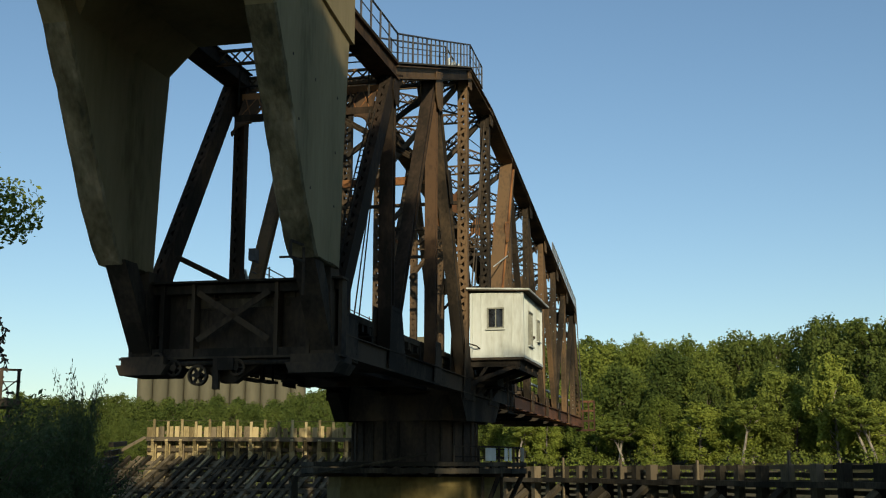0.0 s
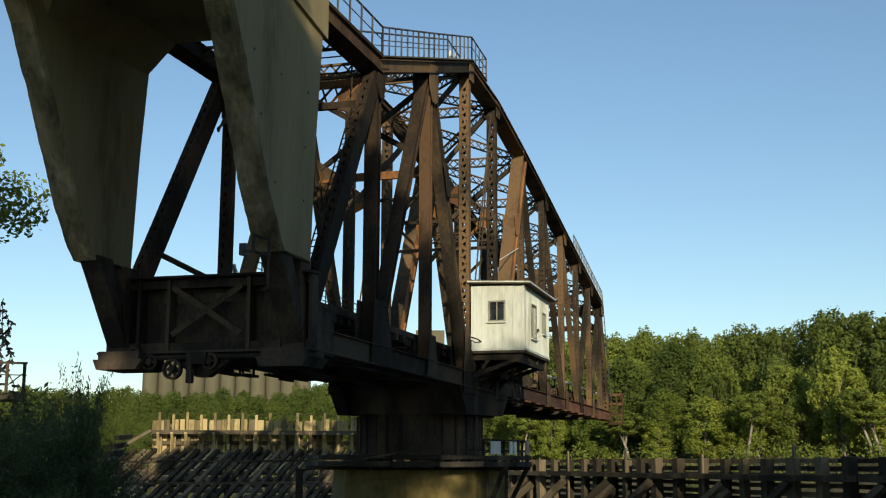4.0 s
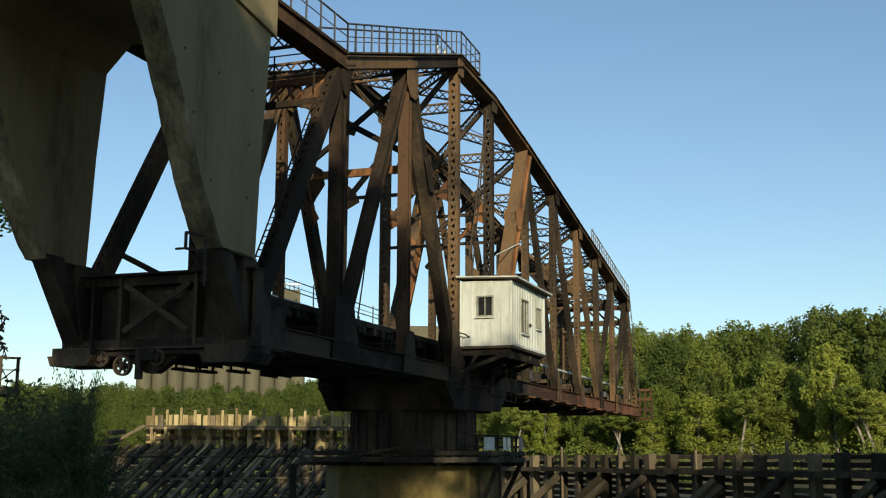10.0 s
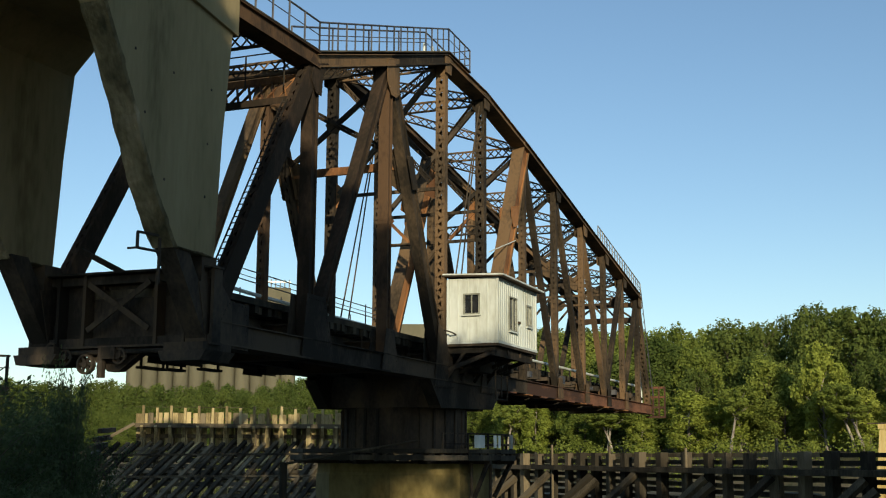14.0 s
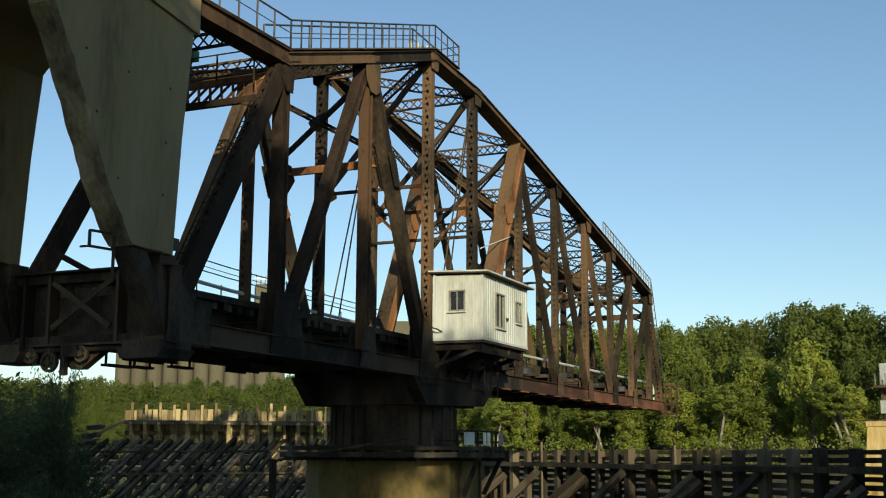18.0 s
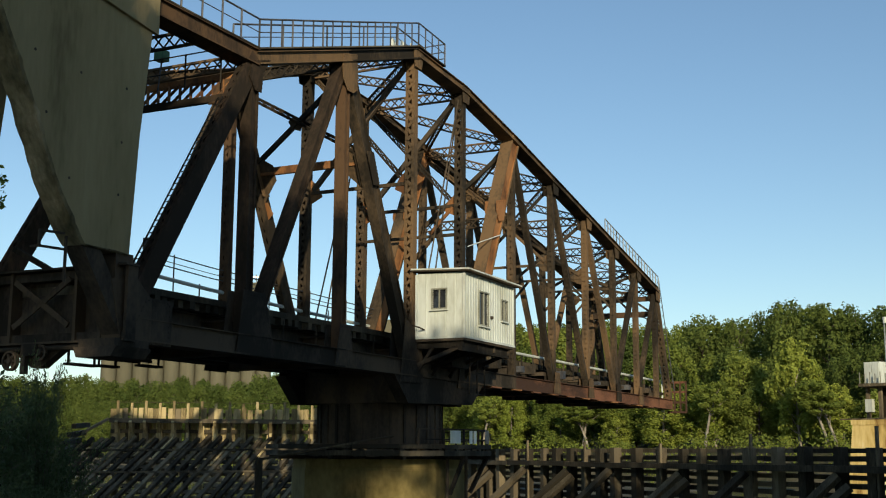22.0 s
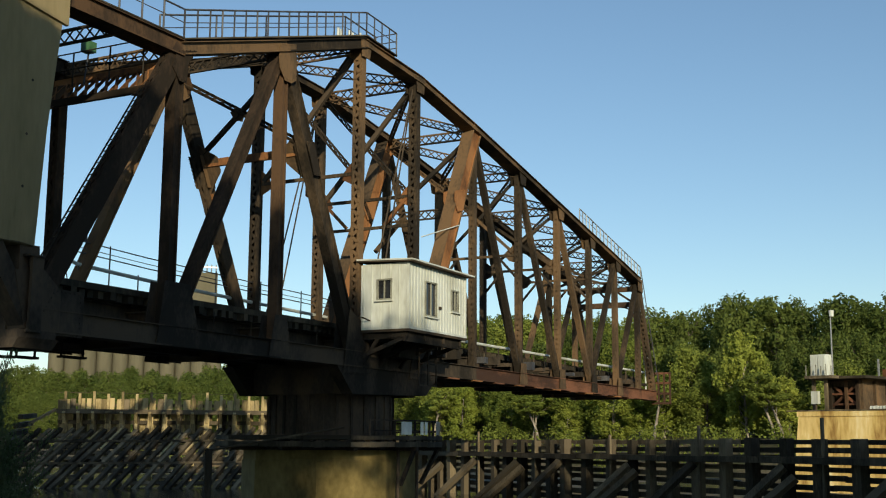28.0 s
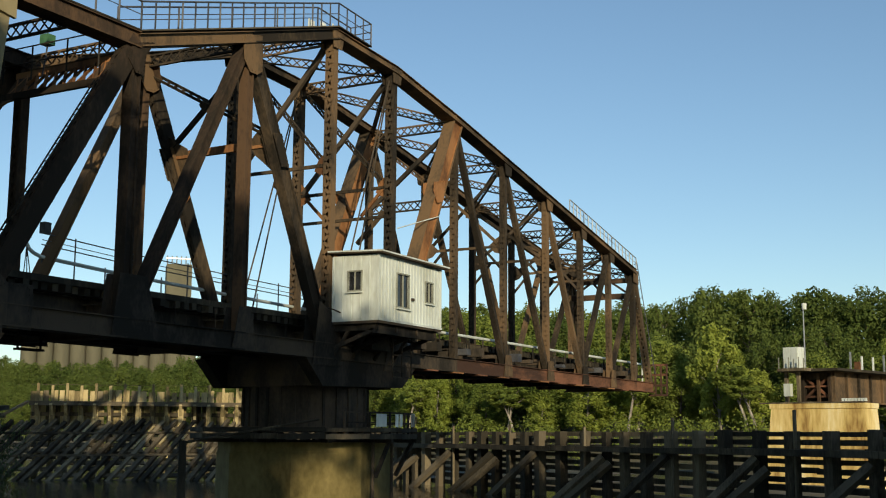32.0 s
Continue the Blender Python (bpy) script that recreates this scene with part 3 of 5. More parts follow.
for k in range(8):
    q = 0.22 + 0.72 * k / 7
    Mesh().bar(on_portal(q, YN + 0.0) + up_ * 0.28, on_portal(q, YN + 0.0) + up_ * 0.38, 0.12, 0.03).put("ladder_stay", DARK, lad)

# walkway rails on the near top chord
def rail_run(name, x0, x1, y, height, spacing, balusters, mat, zoff=0.3):
    def on(x):
        for (xa, za), (xb, zb) in zip(CHORD, CHORD[1:]):
            if xa <= x <= xb:
                return za + (zb - za) * (x - xa) / (xb - xa) + ZC + zoff
        return CHORD[-1][1] + ZC + zoff
    cuts = [x0] + [c[0] for c in CHORD if x0 < c[0] < x1] + [x1]
    rail = new(name)
    rail.parent = bridge
    for xa, xb in zip(cuts, cuts[1:]):
        for h, r in ((height, 0.035), (height * 0.55, 0.018)):
            Mesh().tube((xa, y, on(xa) + h), (xb, y, on(xb) + h), r, 5).put("handrail", mat, rail)
        n = max(1, round((xb - xa) / spacing))
        for i in range(n + 1):
            x = xa + (xb - xa) * i / n
            Mesh().tube((x, y, on(x) - 0.03), (x, y, on(x) + height), 0.035, 5).put("rail_post", mat, rail)
        if balusters:
            k = round((xb - xa) / balusters)
            for i in range(1, k):
                x = xa + (xb - xa) * i / k
                Mesh().tube((x, y, on(x)), (x, y, on(x) + height), 0.03, 4).put("baluster", mat, rail)
    return rail


rail_run("walkway_rail", -18.8, XA, YN - 0.3, 1.0, 0.93, 0, RAILPAINT)
rail_run("walkway_rail", XA, 0.1, YN - 0.3, 1.0, 2.1, 0.62, RAILPAINT)
rail_run("walkway_rail", XA, 0.1, YN + 0.75, 1.0, 3.2, 0, RAILPAINT)
for x, z in ((0.1, 16.28 + ZC),):
    m = Mesh()
    for h in (0.35, 0.65, 1.0):
        m.tube((x, YN - 0.3, z + 0.28 + h), (x, YN + 0.75, z + 0.28 + h), 0.025, 5)
    m.put("walkway_rail", RAILPAINT, bridge)
rail_run("walkway_rail", 21.6, XJ, YN - 0.3, 0.72, 0.6, 0, GALV, 0.18)
m = Mesh()
hi, lo = Vector((XJ, YN - 0.3, TOP[XJ] + 0.9)), Vector((XR + 0.2, YN - 0.3, ZB + 0.9))
m.tube(hi, lo, 0.03, 5)
for k in range(14):
    q = hi.lerp(lo, (k + 0.5) / 14)
    m.tube(q, q - Vector((0.4 - 0.02 * k, 0, 0.2)), 0.02, 4)
m.put("stair_rail", RAILPAINT, bridge)
# plank walkways
for xa, xb in ((-18.8, XA), (XA, XC), (XC, 0.1)):
    za, zb = [np.interp(q, [c[0] for c in CHORD], [c[1] for c in CHORD]) + ZC + 0.31 for q in (xa, xb)]
    Mesh().bar((xa, YN + 0.2, za), (xb, YN + 0.2, zb), 0.05, 1.1).put("walkway_plank", TIMBER_D, bridge)
# insulators and clutter on the crown of the tower
for k in range(7):
    x = -3.6 + k * 0.28
    Mesh().tube((x, YN + 0.3 + 0.1 * (k % 3), 16.4 + ZC + 0.05 * k), (x, YN + 0.3 + 0.1 * (k % 3), 16.75 + ZC + 0.05 * k), 0.07, 6, 0.05).put("insulator", CLAD, bridge)
Mesh().tube((XC, YN, TOP[XC] - 2.6), (XE, YN + 0.2, TOP[XE] - 0.1), 0.018, 4).put("cable", DARK, bridge)

# bottom: floor beams, stringers, sleepers, rails
for x in (XA, XN, XC, XD, XE, XF, XG, XH, XI, XJ):
    Mesh().box(x - 0.02, x + 0.02, YN + 0.2, YF - 0.2, ZB - 0.3, ZB + 0.75).box(x - 0.18, x + 0.18, YN + 0.2, YF - 0.2, ZB - 0.34, ZB - 0.3).box(x - 0.18, x + 0.18, YN + 0.2, YF - 0.2, ZB + 0.75, ZB + 0.79).put("floor_beam", DARK, bridge)
for y in (-1.1, 0.8):
    m = Mesh()
    m.box(XL + 0.2, XR, y - 0.02, y + 0.02, ZB - 0.15, ZB + 0.95).box(XL + 0.2, XR, y - 0.15, y + 0.15, ZB + 0.95, ZB + 0.98).box(XL + 0.2, XR, y - 0.15, y + 0.15, ZB - 0.18, ZB - 0.15)
    m.put("stringer", DARK, bridge)
tie = Mesh().box(-0.12, 0.12, -1.5, 1.5, 0, 0.24).put("sleeper", TIMBER_D, bridge)
x = XL + 0.3
while x < XR:
    ob = tie if x < XL + 0.4 else new("sleeper", tie.data)
    ob.parent = bridge
    ob.location = (x, -0.14 + random.uniform(-0.12, 0.12), ZB + 1.0 + random.uniform(0, 0.03))
    x += 0.42
for y in (-0.86, 0.58):
    Mesh().box(XL, XR, y - 0.035, y + 0.035, ZB + 1.4, ZB + 1.44).box(XL, XR, y - 0.01, y + 0.01, ZB + 1.28, ZB + 1.4).box(XL, XR, y - 0.07, y + 0.07, ZB + 1.26, ZB + 1.28).put("running_rail", RUST, bridge)
for y in (-1.6, 1.3):
    Mesh().box(XL + 0.1, XE, y - 0.1, y + 0.1, ZB + 1.26, ZB + 1.46).put("guard_timber", TIMBER_D, bridge)
# pale conduit along the long arm, on short stands
Mesh().tube((6.0, -1.95, 4.93 + ZC), (XR, -1.95, 4.93 + ZC), 0.075, 8).put("conduit", CLAD, bridge, "long pale painted conduit")
for k in range(20):
    x = 6.5 + k * 1.5
    Mesh().bar((x, -1.95, ZB + 0.75), (x, -1.95, 4.86 + ZC), 0.06, 0.06).put("conduit_stand", DARK, bridge)
for k in range(22):
    x = 4.4 + k * 1.45
    Mesh().box(x - 0.22, x + 0.22, -2.35, -1.55, ZB + 0.62, ZB + 0.8 + 0.12 * (k % 3)).put("deck_block", DARK if k % 4 else RAILPAINT, bridge)
for k in range(11):
    x = 5.6 + k * 2.45
    Mesh().box(x - 0.5, x + 0.5, YN - 0.36, YN + 0.36, ZB - 0.39, ZB - 0.33).put("batten_plate", ORANGE if k % 2 else REDRUST, bridge)
# hanging conduit loops along the near floor edge
for k in range(5):
    x = XA + 1.0 + k * 2.1
    Mesh().tube((x, -2.1, ZB + 1.1), (x, -2.1, ZB - 0.25), 0.02, 5).put("hanger_rod", DARK, bridge)
# far-side deck railing, with a pale pipe under it
fr = new("deck_railing")
fr.parent = bridge
RUN = ((-12.54, 0.0), (-9.0, -0.13), (-2.5, -0.26), (4.0, -0.36))
for z, r, mt in ((6.11, 0.07, CLAD), (6.55, 0.022, RAILPAINT), (6.72, 0.014, RAILPAINT), (6.95, 0.022, RAILPAINT)):
    m = Mesh()
    for (xa, za), (xb, zb) in zip(RUN, RUN[1:]):
        m.tube((xa, 2.4, z + za + ZC), (xb, 2.4, z + zb + ZC), r, 6)
    m.put("railing_pipe", mt, fr)
for k in range(11):
    x = -12.5 + k * 1.51
    top = 6.11 if k % 2 == 0 else 7.0 - 0.03 * k
    Mesh().tube((x, 2.4, ZB + 1.0), (x, 2.4, top + ZC), 0.028, 5).put("railing_post", RAILPAINT, fr)
m = Mesh()
pts = [(-12.54, 6.11), (-12.85, 6.19), (-13.1, 6.32), (-13.22, 6.5)]
for (xa, za), (xb, zb) in zip(pts, pts[1:]):
    m.tube((xa, 2.4, za + ZC), (xb, 2.4, zb + ZC), 0.07, 8)
m.put("bent_pipe", CLAD, bridge)
for k in range(3):
    Mesh().tube((-13.2, 2.4, 6.4 + ZC), (-13.35 + 0.3 * k, 2.4, ZB + 1.1), 0.018, 5).put("drop_cable", DARK, bridge)
Mesh().box(-12.55, -12.25, 2.3, 2.55, 6.95 + ZC, 7.35 + ZC).put("relay_box", RAILPAINT, bridge, "small grey relay box on the far rail")

TIE_HOLES = ((-23.5, 9.98), (-20.07, 9.9), (-20.17, 8.35), (-20.2, 6.88), (-21.85, 9.85), (-23.0, 8.48), (-22.07, 6.96))
# counterweight: two tapering concrete legs and the block between their tops
LEG = [(-19.65, 5.3), (-19.45, 8.6), (-19.1, 11.87), (-19.1, 15.6), (-28.2, 15.6), (-24.75, 10.8), (-24.1, 9.72), (-23.6, 8.85), (-23.15, 8.0), (-22.6, 6.95), (-21.85, 5.8), (-21.4, 5.33)]
counter = new("counterweight")
counter.parent = bridge
counter["label"] = "massive dark stained concrete counterweight with worn edges"
Mesh().box(-28.0, -19.25, -2.25, 2.45, 12.0 + ZC, 15.5 + ZC).put("counterweight_block", CONC, counter)


def leg(y0, y1, seed):
    """A leg with a chipped, wandering front edge: rings of the outline through its thickness."""
    rng = random.Random(seed)
    fine = []
    for (xa, za), (xb, zb) in zip(LEG, LEG[1:] + LEG[:1]):
        n = max(1, int(math.hypot(xb - xa, zb - za) / 0.17)) if xa < -21 and za < 13 else 1
        for i in range(n):
            fine.append((xa + (xb - xa) * i / n, za + (zb - za) * i / n, n > 1))
    v, f, n, ys = [], [], len(fine), [y0, y0 + 0.05, y1 - 0.05, y1]
    for j, y in enumerate(ys):
        for x, z, rough in fine:
            if rough:
                k = noise.noise((x * 1.1, z * 1.1, seed + (j > 1) * 3.7)) + 0.6 * noise.noise((x * 3.3, z * 3.3, seed + (j > 1) * 1.7))
                inset = 0.06 + 0.1 * max(0, k) if j in (0, 3) else 0.03 * k
                x, z = x + inset + 0.035 * k, z + inset * 0.4
            v.append((x, y, z + ZC))
    f.append(tuple(range(n)))
    f.append(tuple(n * 3 + i for i in reversed(range(n))))
    for j in range(3):
        for i in range(n):
            q = (i + 1) % n
            f.append((j * n + i, (j + 1) * n + i, (j + 1) * n + q, j * n + q))
    ob = part("counterweight_leg", (v, f), CONC, counter)
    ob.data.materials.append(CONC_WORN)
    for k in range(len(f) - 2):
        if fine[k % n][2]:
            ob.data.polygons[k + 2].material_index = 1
    return ob


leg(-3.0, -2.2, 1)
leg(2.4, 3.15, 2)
for x, z in TIE_HOLES:
    Mesh().tube((x, -3.004, z + ZC), (x, -2.95, z + ZC), 0.042, 8).put("tie_hole", DARK, counter)
# raised band along the head of the near leg, bracket corners under the block
Mesh().prism([(x, z + ZC) for x, z in ((-18.95, 11.8), (-18.95, 15.6), (-27.5, 15.6), (-23.4, 12.55), (-21.2, 12.1))], -3.1, -2.98).put("counterweight_band", CONC, counter)
Mesh().prism([(x, z + ZC) for x, z in ((-18.95, 11.8), (-18.95, 15.6), (-27.5, 15.6), (-23.4, 12.55), (-21.2, 12.1))], 3.13, 3.25).put("counterweight_band", CONC, counter)
for s, yo in ((1, 2.42), (-1, -2.22)):
    m = Mesh()
    m.hexa([(-24.2, yo, 11.1 + ZC), (-19.25, yo, 11.1 + ZC), (-19.25, yo - s * 0.95, 12.05 + ZC), (-25.0, yo - s * 0.95, 12.05 + ZC), (-25.0, yo, 12.1 + ZC), (-19.2, yo, 12.1 + ZC), (-19.2, yo - s * 0.9, 12.1 + ZC), (-25.0, yo - s * 0.9, 12.1 + ZC)])
    m.put("haunch", CONC, counter)
# steel shoes that carry the legs
for yo in (-2.6, 2.62):
    Mesh().prism([(x, z + ZC) for x, z in ((-19.75, 3.1), (-19.1, 3.1), (-20.75, 5.45), (-21.45, 5.45))], yo - 0.3, yo + 0.3).put("leg_strut", DARK, bridge)
    Mesh().prism([(x, z + ZC) for x, z in ((-20.05, 4.3), (-19.3, 4.3), (-19.35, 5.35), (-20.05, 5.35))], yo - 0.3, yo + 0.3).put("leg_block", DARK, bridge)
    Mesh().prism([(x, z + ZC) for x, z in ((-19.75, 3.05), (-18.5, 3.05), (-18.5, 4.2), (-19.2, 4.75), (-20.2, 4.6))], yo - 0.33, yo + 0.33).put("shoe_plate", DARK, bridge)
    yi = 2.33 if yo > 0 else -2.5
    m = Mesh()
    m.hexa([(-20.3, yi - 0.6, 2.5 + ZC), (-18.9, yi - 0.6, 2.5 + ZC), (-18.9, yi + 0.6, 2.5 + ZC), (-20.3, yi + 0.6, 2.5 + ZC), (-20.25, yi - 0.75, 2.78 + ZC), (-18.8, yi - 0.75, 2.78 + ZC), (-18.8, yi + 0.75, 2.78 + ZC), (-20.25, yi + 0.75, 2.78 + ZC)])
    m.box(-20.2, -18.8, yi - 0.62, yi + 0.62, 2.78 + ZC, 3.0 + ZC)
    m.put("end_wedge", DARK, bridge)
# end floor beam: web, flanges, stiffeners, crossed brace
beam = new("end_floor_beam")
beam.parent = bridge
Mesh().box(-19.4, -19.34, -3.1, 3.05, 3.0 + ZC, 5.0 + ZC).put("web_plate", DARK, beam)
Mesh().box(-19.95, -19.4, -3.2, 3.15, 5.0 + ZC, 5.06 + ZC).put("flange", DARK, beam)
Mesh().box(-19.95, -19.4, -3.2, 3.15, 2.94 + ZC, 3.0 + ZC).put("flange", DARK, beam)
for y in (-3.1, -2.2, -1.3, 1.1, 2.0, 2.9):
    Mesh().box(-19.8, -19.4, y - 0.05, y + 0.05, 3.0 + ZC, 5.0 + ZC).put("stiffener", DARK, beam)
for ya, yb in ((-1.1, 0.95), (0.95, -1.1)):
    Mesh().bar((-19.8, ya, 3.45 + ZC), (-19.8, yb, 4.75 + ZC), 0.16, 0.05, (1, 0, 0)).put("cross_brace", DARK, beam)
for ya, yb in ((-3.1, -1.3), (-1.3, 1.1), (1.1, 2.9)):
    for z in (3.12, 4.86):
        Mesh().box(-19.72, -19.4, ya + 0.05, yb - 0.05, z - 0.12 + ZC, z + 0.12 + ZC).put("frame_angle", DARK, beam)
m = Mesh()
m.hexa([(-19.75, -0.15, 2.3 + ZC), (-19.45, -0.15, 2.3 + ZC), (-19.45, 0.2, 2.3 + ZC), (-19.75, 0.2, 2.3 + ZC), (-19.75, -1.1, 2.94 + ZC), (-19.45, -1.1, 2.94 + ZC), (-19.45, 1.2, 2.94 + ZC), (-19.75, 1.2, 2.94 + ZC)])
m.put("drive_hanger", DARK, bridge)


def gear(y, z, r, spokes, thick, x=-19.95):
    """A spoked wheel of the end-lift drive, its axle along the span."""
    w = new("drive_wheel")
    w.parent = bridge
    m = Mesh()
    n = 20
    for k in range(n):
        a, b = 2 * math.pi * k / n, 2 * math.pi * (k + 1) / n
        m.bar((x, y + r * math.cos(a), z + r * math.sin(a)), (x, y + r * math.cos(b), z + r * math.sin(b)), 0.06, thick, (1, 0, 0))
    m.put("rim", DARK, w)
    m = Mesh()
    for k in range(spokes):
        a = math.pi * k / spokes
        m.bar((x, y - r * math.cos(a), z - r * math.sin(a)), (x, y + r * math.cos(a), z + r * math.sin(a)), 0.07, 0.06, (1, 0, 0))
    m.tube((x - 0.1, y, z), (x + 0.2, y, z), 0.09, 10)
    m.put("spokes", DARK, w)


Mesh().box(-20.1, -19.5, -0.25, 0.2, 2.62 + ZC, 2.94 + ZC).put("drive_housing", DARK, bridge)
gear(1.5, 2.7 + ZC, 0.2, 2, 0.1)
gear(2.0, 2.95 + ZC, 0.16, 2, 0.1)
gear(0.8, 2.5 + ZC, 0.25, 3, 0.14)
gear(-0.3, 2.7 + ZC, 0.2, 2, 0.1)
Mesh().bar((-19.95, 0.28, 2.95 + ZC), (-19.95, 0.28, 2.12 + ZC), 0.16, 0.16, (1, 0, 0)).put("latch_bar", DARK, bridge)
Mesh().tube((-19.9, -3.0, 2.82 + ZC), (-19.9, 3.0, 2.82 + ZC), 0.07, 8).put("drive_shaft", DARK, bridge)
for xa, xb, z in ((-18.58, -17.42, 2.5), (-17.3, -16.5, 2.53), (-15.5, -14.5, 2.66)):
    m = Mesh()
    m.bar((xa, 0, z + ZC), (xb, 0, z + ZC), 0.07, 0.3)
    for x in (xa + 0.04, xb - 0.04):
        m.bar((x, 0, z + ZC), (x, 0, ZB - 0.1), 0.05, 0.06)
    m.put("trapeze_hanger", DARK, bridge)
m = Mesh()
for (xa, za), (xb, zb) in (((-21.82, 4.3), (-21.82, 5.5)), ((-21.82, 5.14), (-22.75, 5.1)), ((-22.75, 5.1), (-22.75, 5.5)), ((-22.75, 5.5), (-21.9, 5.55))):
    m.bar((xa, -2.78, za + ZC), (xb, -2.78, zb + ZC), 0.06, 0.06)
m.bar((-22.75, -2.78, 5.1 + ZC), (-22.75, -2.5, 5.1 + ZC), 0.05, 0.05, (1, 0, 0))
m.put("ladder_hoop", DARK, bridge)
Mesh().bar((-18.8, 2.1, 5.95 + ZC), (-18.8, 0.4, 5.12 + ZC), 0.15, 0.15, (1, 0, 0)).put("bumper_stay", DARK, bridge)
Mesh().box(-18.5, -18.0, -0.3, 0.75, 5.0 + ZC, 5.12 + ZC).put("track_plate", DARK, bridge)

# gate of orange angles at the tip of the long arm
for y in (-3.7, -3.3, -2.9):
    Mesh().bar((XR + 0.25, y, 2.85 + ZC), (XR + 0.25, y, 4.9 + ZC), 0.13, 0.1).put("gate_upright", REDRUST, bridge)
for z in (2.85, 3.5, 4.2, 4.85):
    Mesh().bar((XR + 0.25, -3.75, z + ZC), (XR + 0.25, -2.4, z + ZC), 0.14, 0.08, (1, 0, 0)).put("gate_bar", REDRUST, bridge)
Mesh().bar((XR - 0.6, -2.3, 3.7 + ZC), (XR - 0.6, -2.3, 5.5 + ZC), 0.08, 0.08).put("signal_post", CLAD, bridge)
Mesh().box(XR - 0.75, XR - 0.45, -2.45, -2.2, 5.4 + ZC, 5.95 + ZC).put("signal_box", CLAD, bridge, "small white signal box")

# control cabin on brackets outside the near truss
CX0, CX1, CY0, CY1, CZ0, CZ1 = -2.4, 2.5, -5.05, -2.95, 4.5 + ZC, 7.1 + ZC
cabin = new("control_cabin")
cabin.parent = bridge
cabin["label"] = "small cream metal-clad operator cabin with dark windows"


def ribbed(a, b, z0, z1, holes, name):
    """A wall of ribbed sheet from a to b, with openings cut out as (u0, u1, z0, z1) along it."""
    a, b = Vector((*a, 0)), Vector((*b, 0))
    d = (b - a).normalized()
    out = Vector((d.y, -d.x, 0))
    run = (b - a).length
    m = Mesh()
    cuts = sorted({0.0, run, *[h[i] for h in holes for i in (0, 1)]})
    for u0, u1 in zip(cuts, cuts[1:]):
        spans = [(z0, z1)]
        for h in holes:
            if h[0] <= u0 + 1e-6 and u1 <= h[1] + 1e-6:
                spans = [(z0, h[2]), (h[3], z1)]
        for za, zb in spans:
            p, q = a + d * u0, a + d * u1
            m.hexa([(*(p.xy), za), (*(q.xy), za), (*((q - out * 0.06).xy), za), (*((p - out * 0.06).xy), za), (*(p.xy), zb), (*(q.xy), zb), (*((q - out * 0.06).xy), zb), (*((p - out * 0.06).xy), zb)])
    w = m.put(name, CLAD, cabin)
    k = round(run / (0.24 if name == "side_wall" else 0.42))
    for i in range(k + 1):
        u = min(max(run * i / k, 0.03), run - 0.03)
        spans = [(z0, z1)]
        for h in holes:
            if h[0] - 0.03 < u < h[1] + 0.03:
                spans = [(z0, h[2] - 0.06), (h[3] + 0.06, z1)]
        for za, zb in spans:
            p = a + d * u + out * 0.01
            Mesh().bar((p.x, p.y, za), (p.x, p.y, zb), 0.045, 0.03, out).put("rib", CLAD, cabin)
    for h in holes:
        c0, c1 = a + d * h[0], a + d * h[1]
        fm = Mesh()
        for za, zb in ((h[2] - 0.06, h[2]), (h[3], h[3] + 0.06)):
            fm.bar(Vector((c0.x, c0.y, (za + zb) / 2)) - d * 0.06 + out * 0.02, Vector((c1.x, c1.y, (za + zb) / 2)) + d * 0.06 + out * 0.02, zb - za, 0.08, out)
        for c in (c0 - d * 0.03, c1 + d * 0.03, (c0 + c1) / 2):
            wdt = 0.06 if c != (c0 + c1) / 2 else 0.035
            fm.bar(Vector((c.x, c.y, h[2])) + out * 0.015, Vector((c.x, c.y, h[3])) + out * 0.015, wdt, 0.07, out)
        fm.put("window_frame", TRIM, cabin)
        Mesh().bar(Vector((c0.x, c0.y, h[2] - 0.09)) - d * 0.1 + out * 0.05, Vector((c1.x, c1.y, h[2] - 0.09)) + d * 0.1 + out * 0.05, 0.05, 0.13, out).put("window_sill", CLAD, cabin)
        g = [c0 - out * 0.03, c1 - out * 0.03]
        part("window_pane", ([(g[0].x, g[0].y, h[2]), (g[1].x, g[1].y, h[2]), (g[1].x, g[1].y, h[3]), (g[0].x, g[0].y, h[3])], [(0, 1, 2, 3)]), GLASS_D, cabin)
    return w


ribbed((CX0, CY1), (CX0, CY0), CZ0, CZ1, [(0.72, 1.3, 5.7 + ZC, 6.43 + ZC)], "front_wall")
ribbed((CX0, CY0), (CX1, CY0), CZ0, CZ1, [(1.38, 2.25, 5.15 + ZC, 6.45 + ZC), (3.66, 4.2, 5.55 + ZC, 6.35 + ZC)], "side_wall")
ribbed((CX1, CY0), (CX1, CY1), CZ0, CZ1, [], "end_wall")
ribbed((CX1, CY1), (CX0, CY1), CZ0, CZ1, [], "back_wall")
for name, mt, lo, hi, out in (("eave_board", DARK, 0.0, 0.045, 0.0), ("roof", CLAD, 0.045, 0.105, 0.04)):
    x0, x1, y0, y1 = CX0 - 0.23 - out, CX1 + 0.26 + out, CY0 - 0.29 - out, CY1 + 0.15
    base = ((x0, y0, 0.0), (x1, y0, -0.04), (x1, y1, 0.06), (x0, y1, 0.1))
    Mesh().hexa([(x, y, CZ1 + e + h) for h in (lo, hi) for x, y, e in base]).put(name, mt, cabin, "thin flat overhanging roof" if name == "roof" else "")
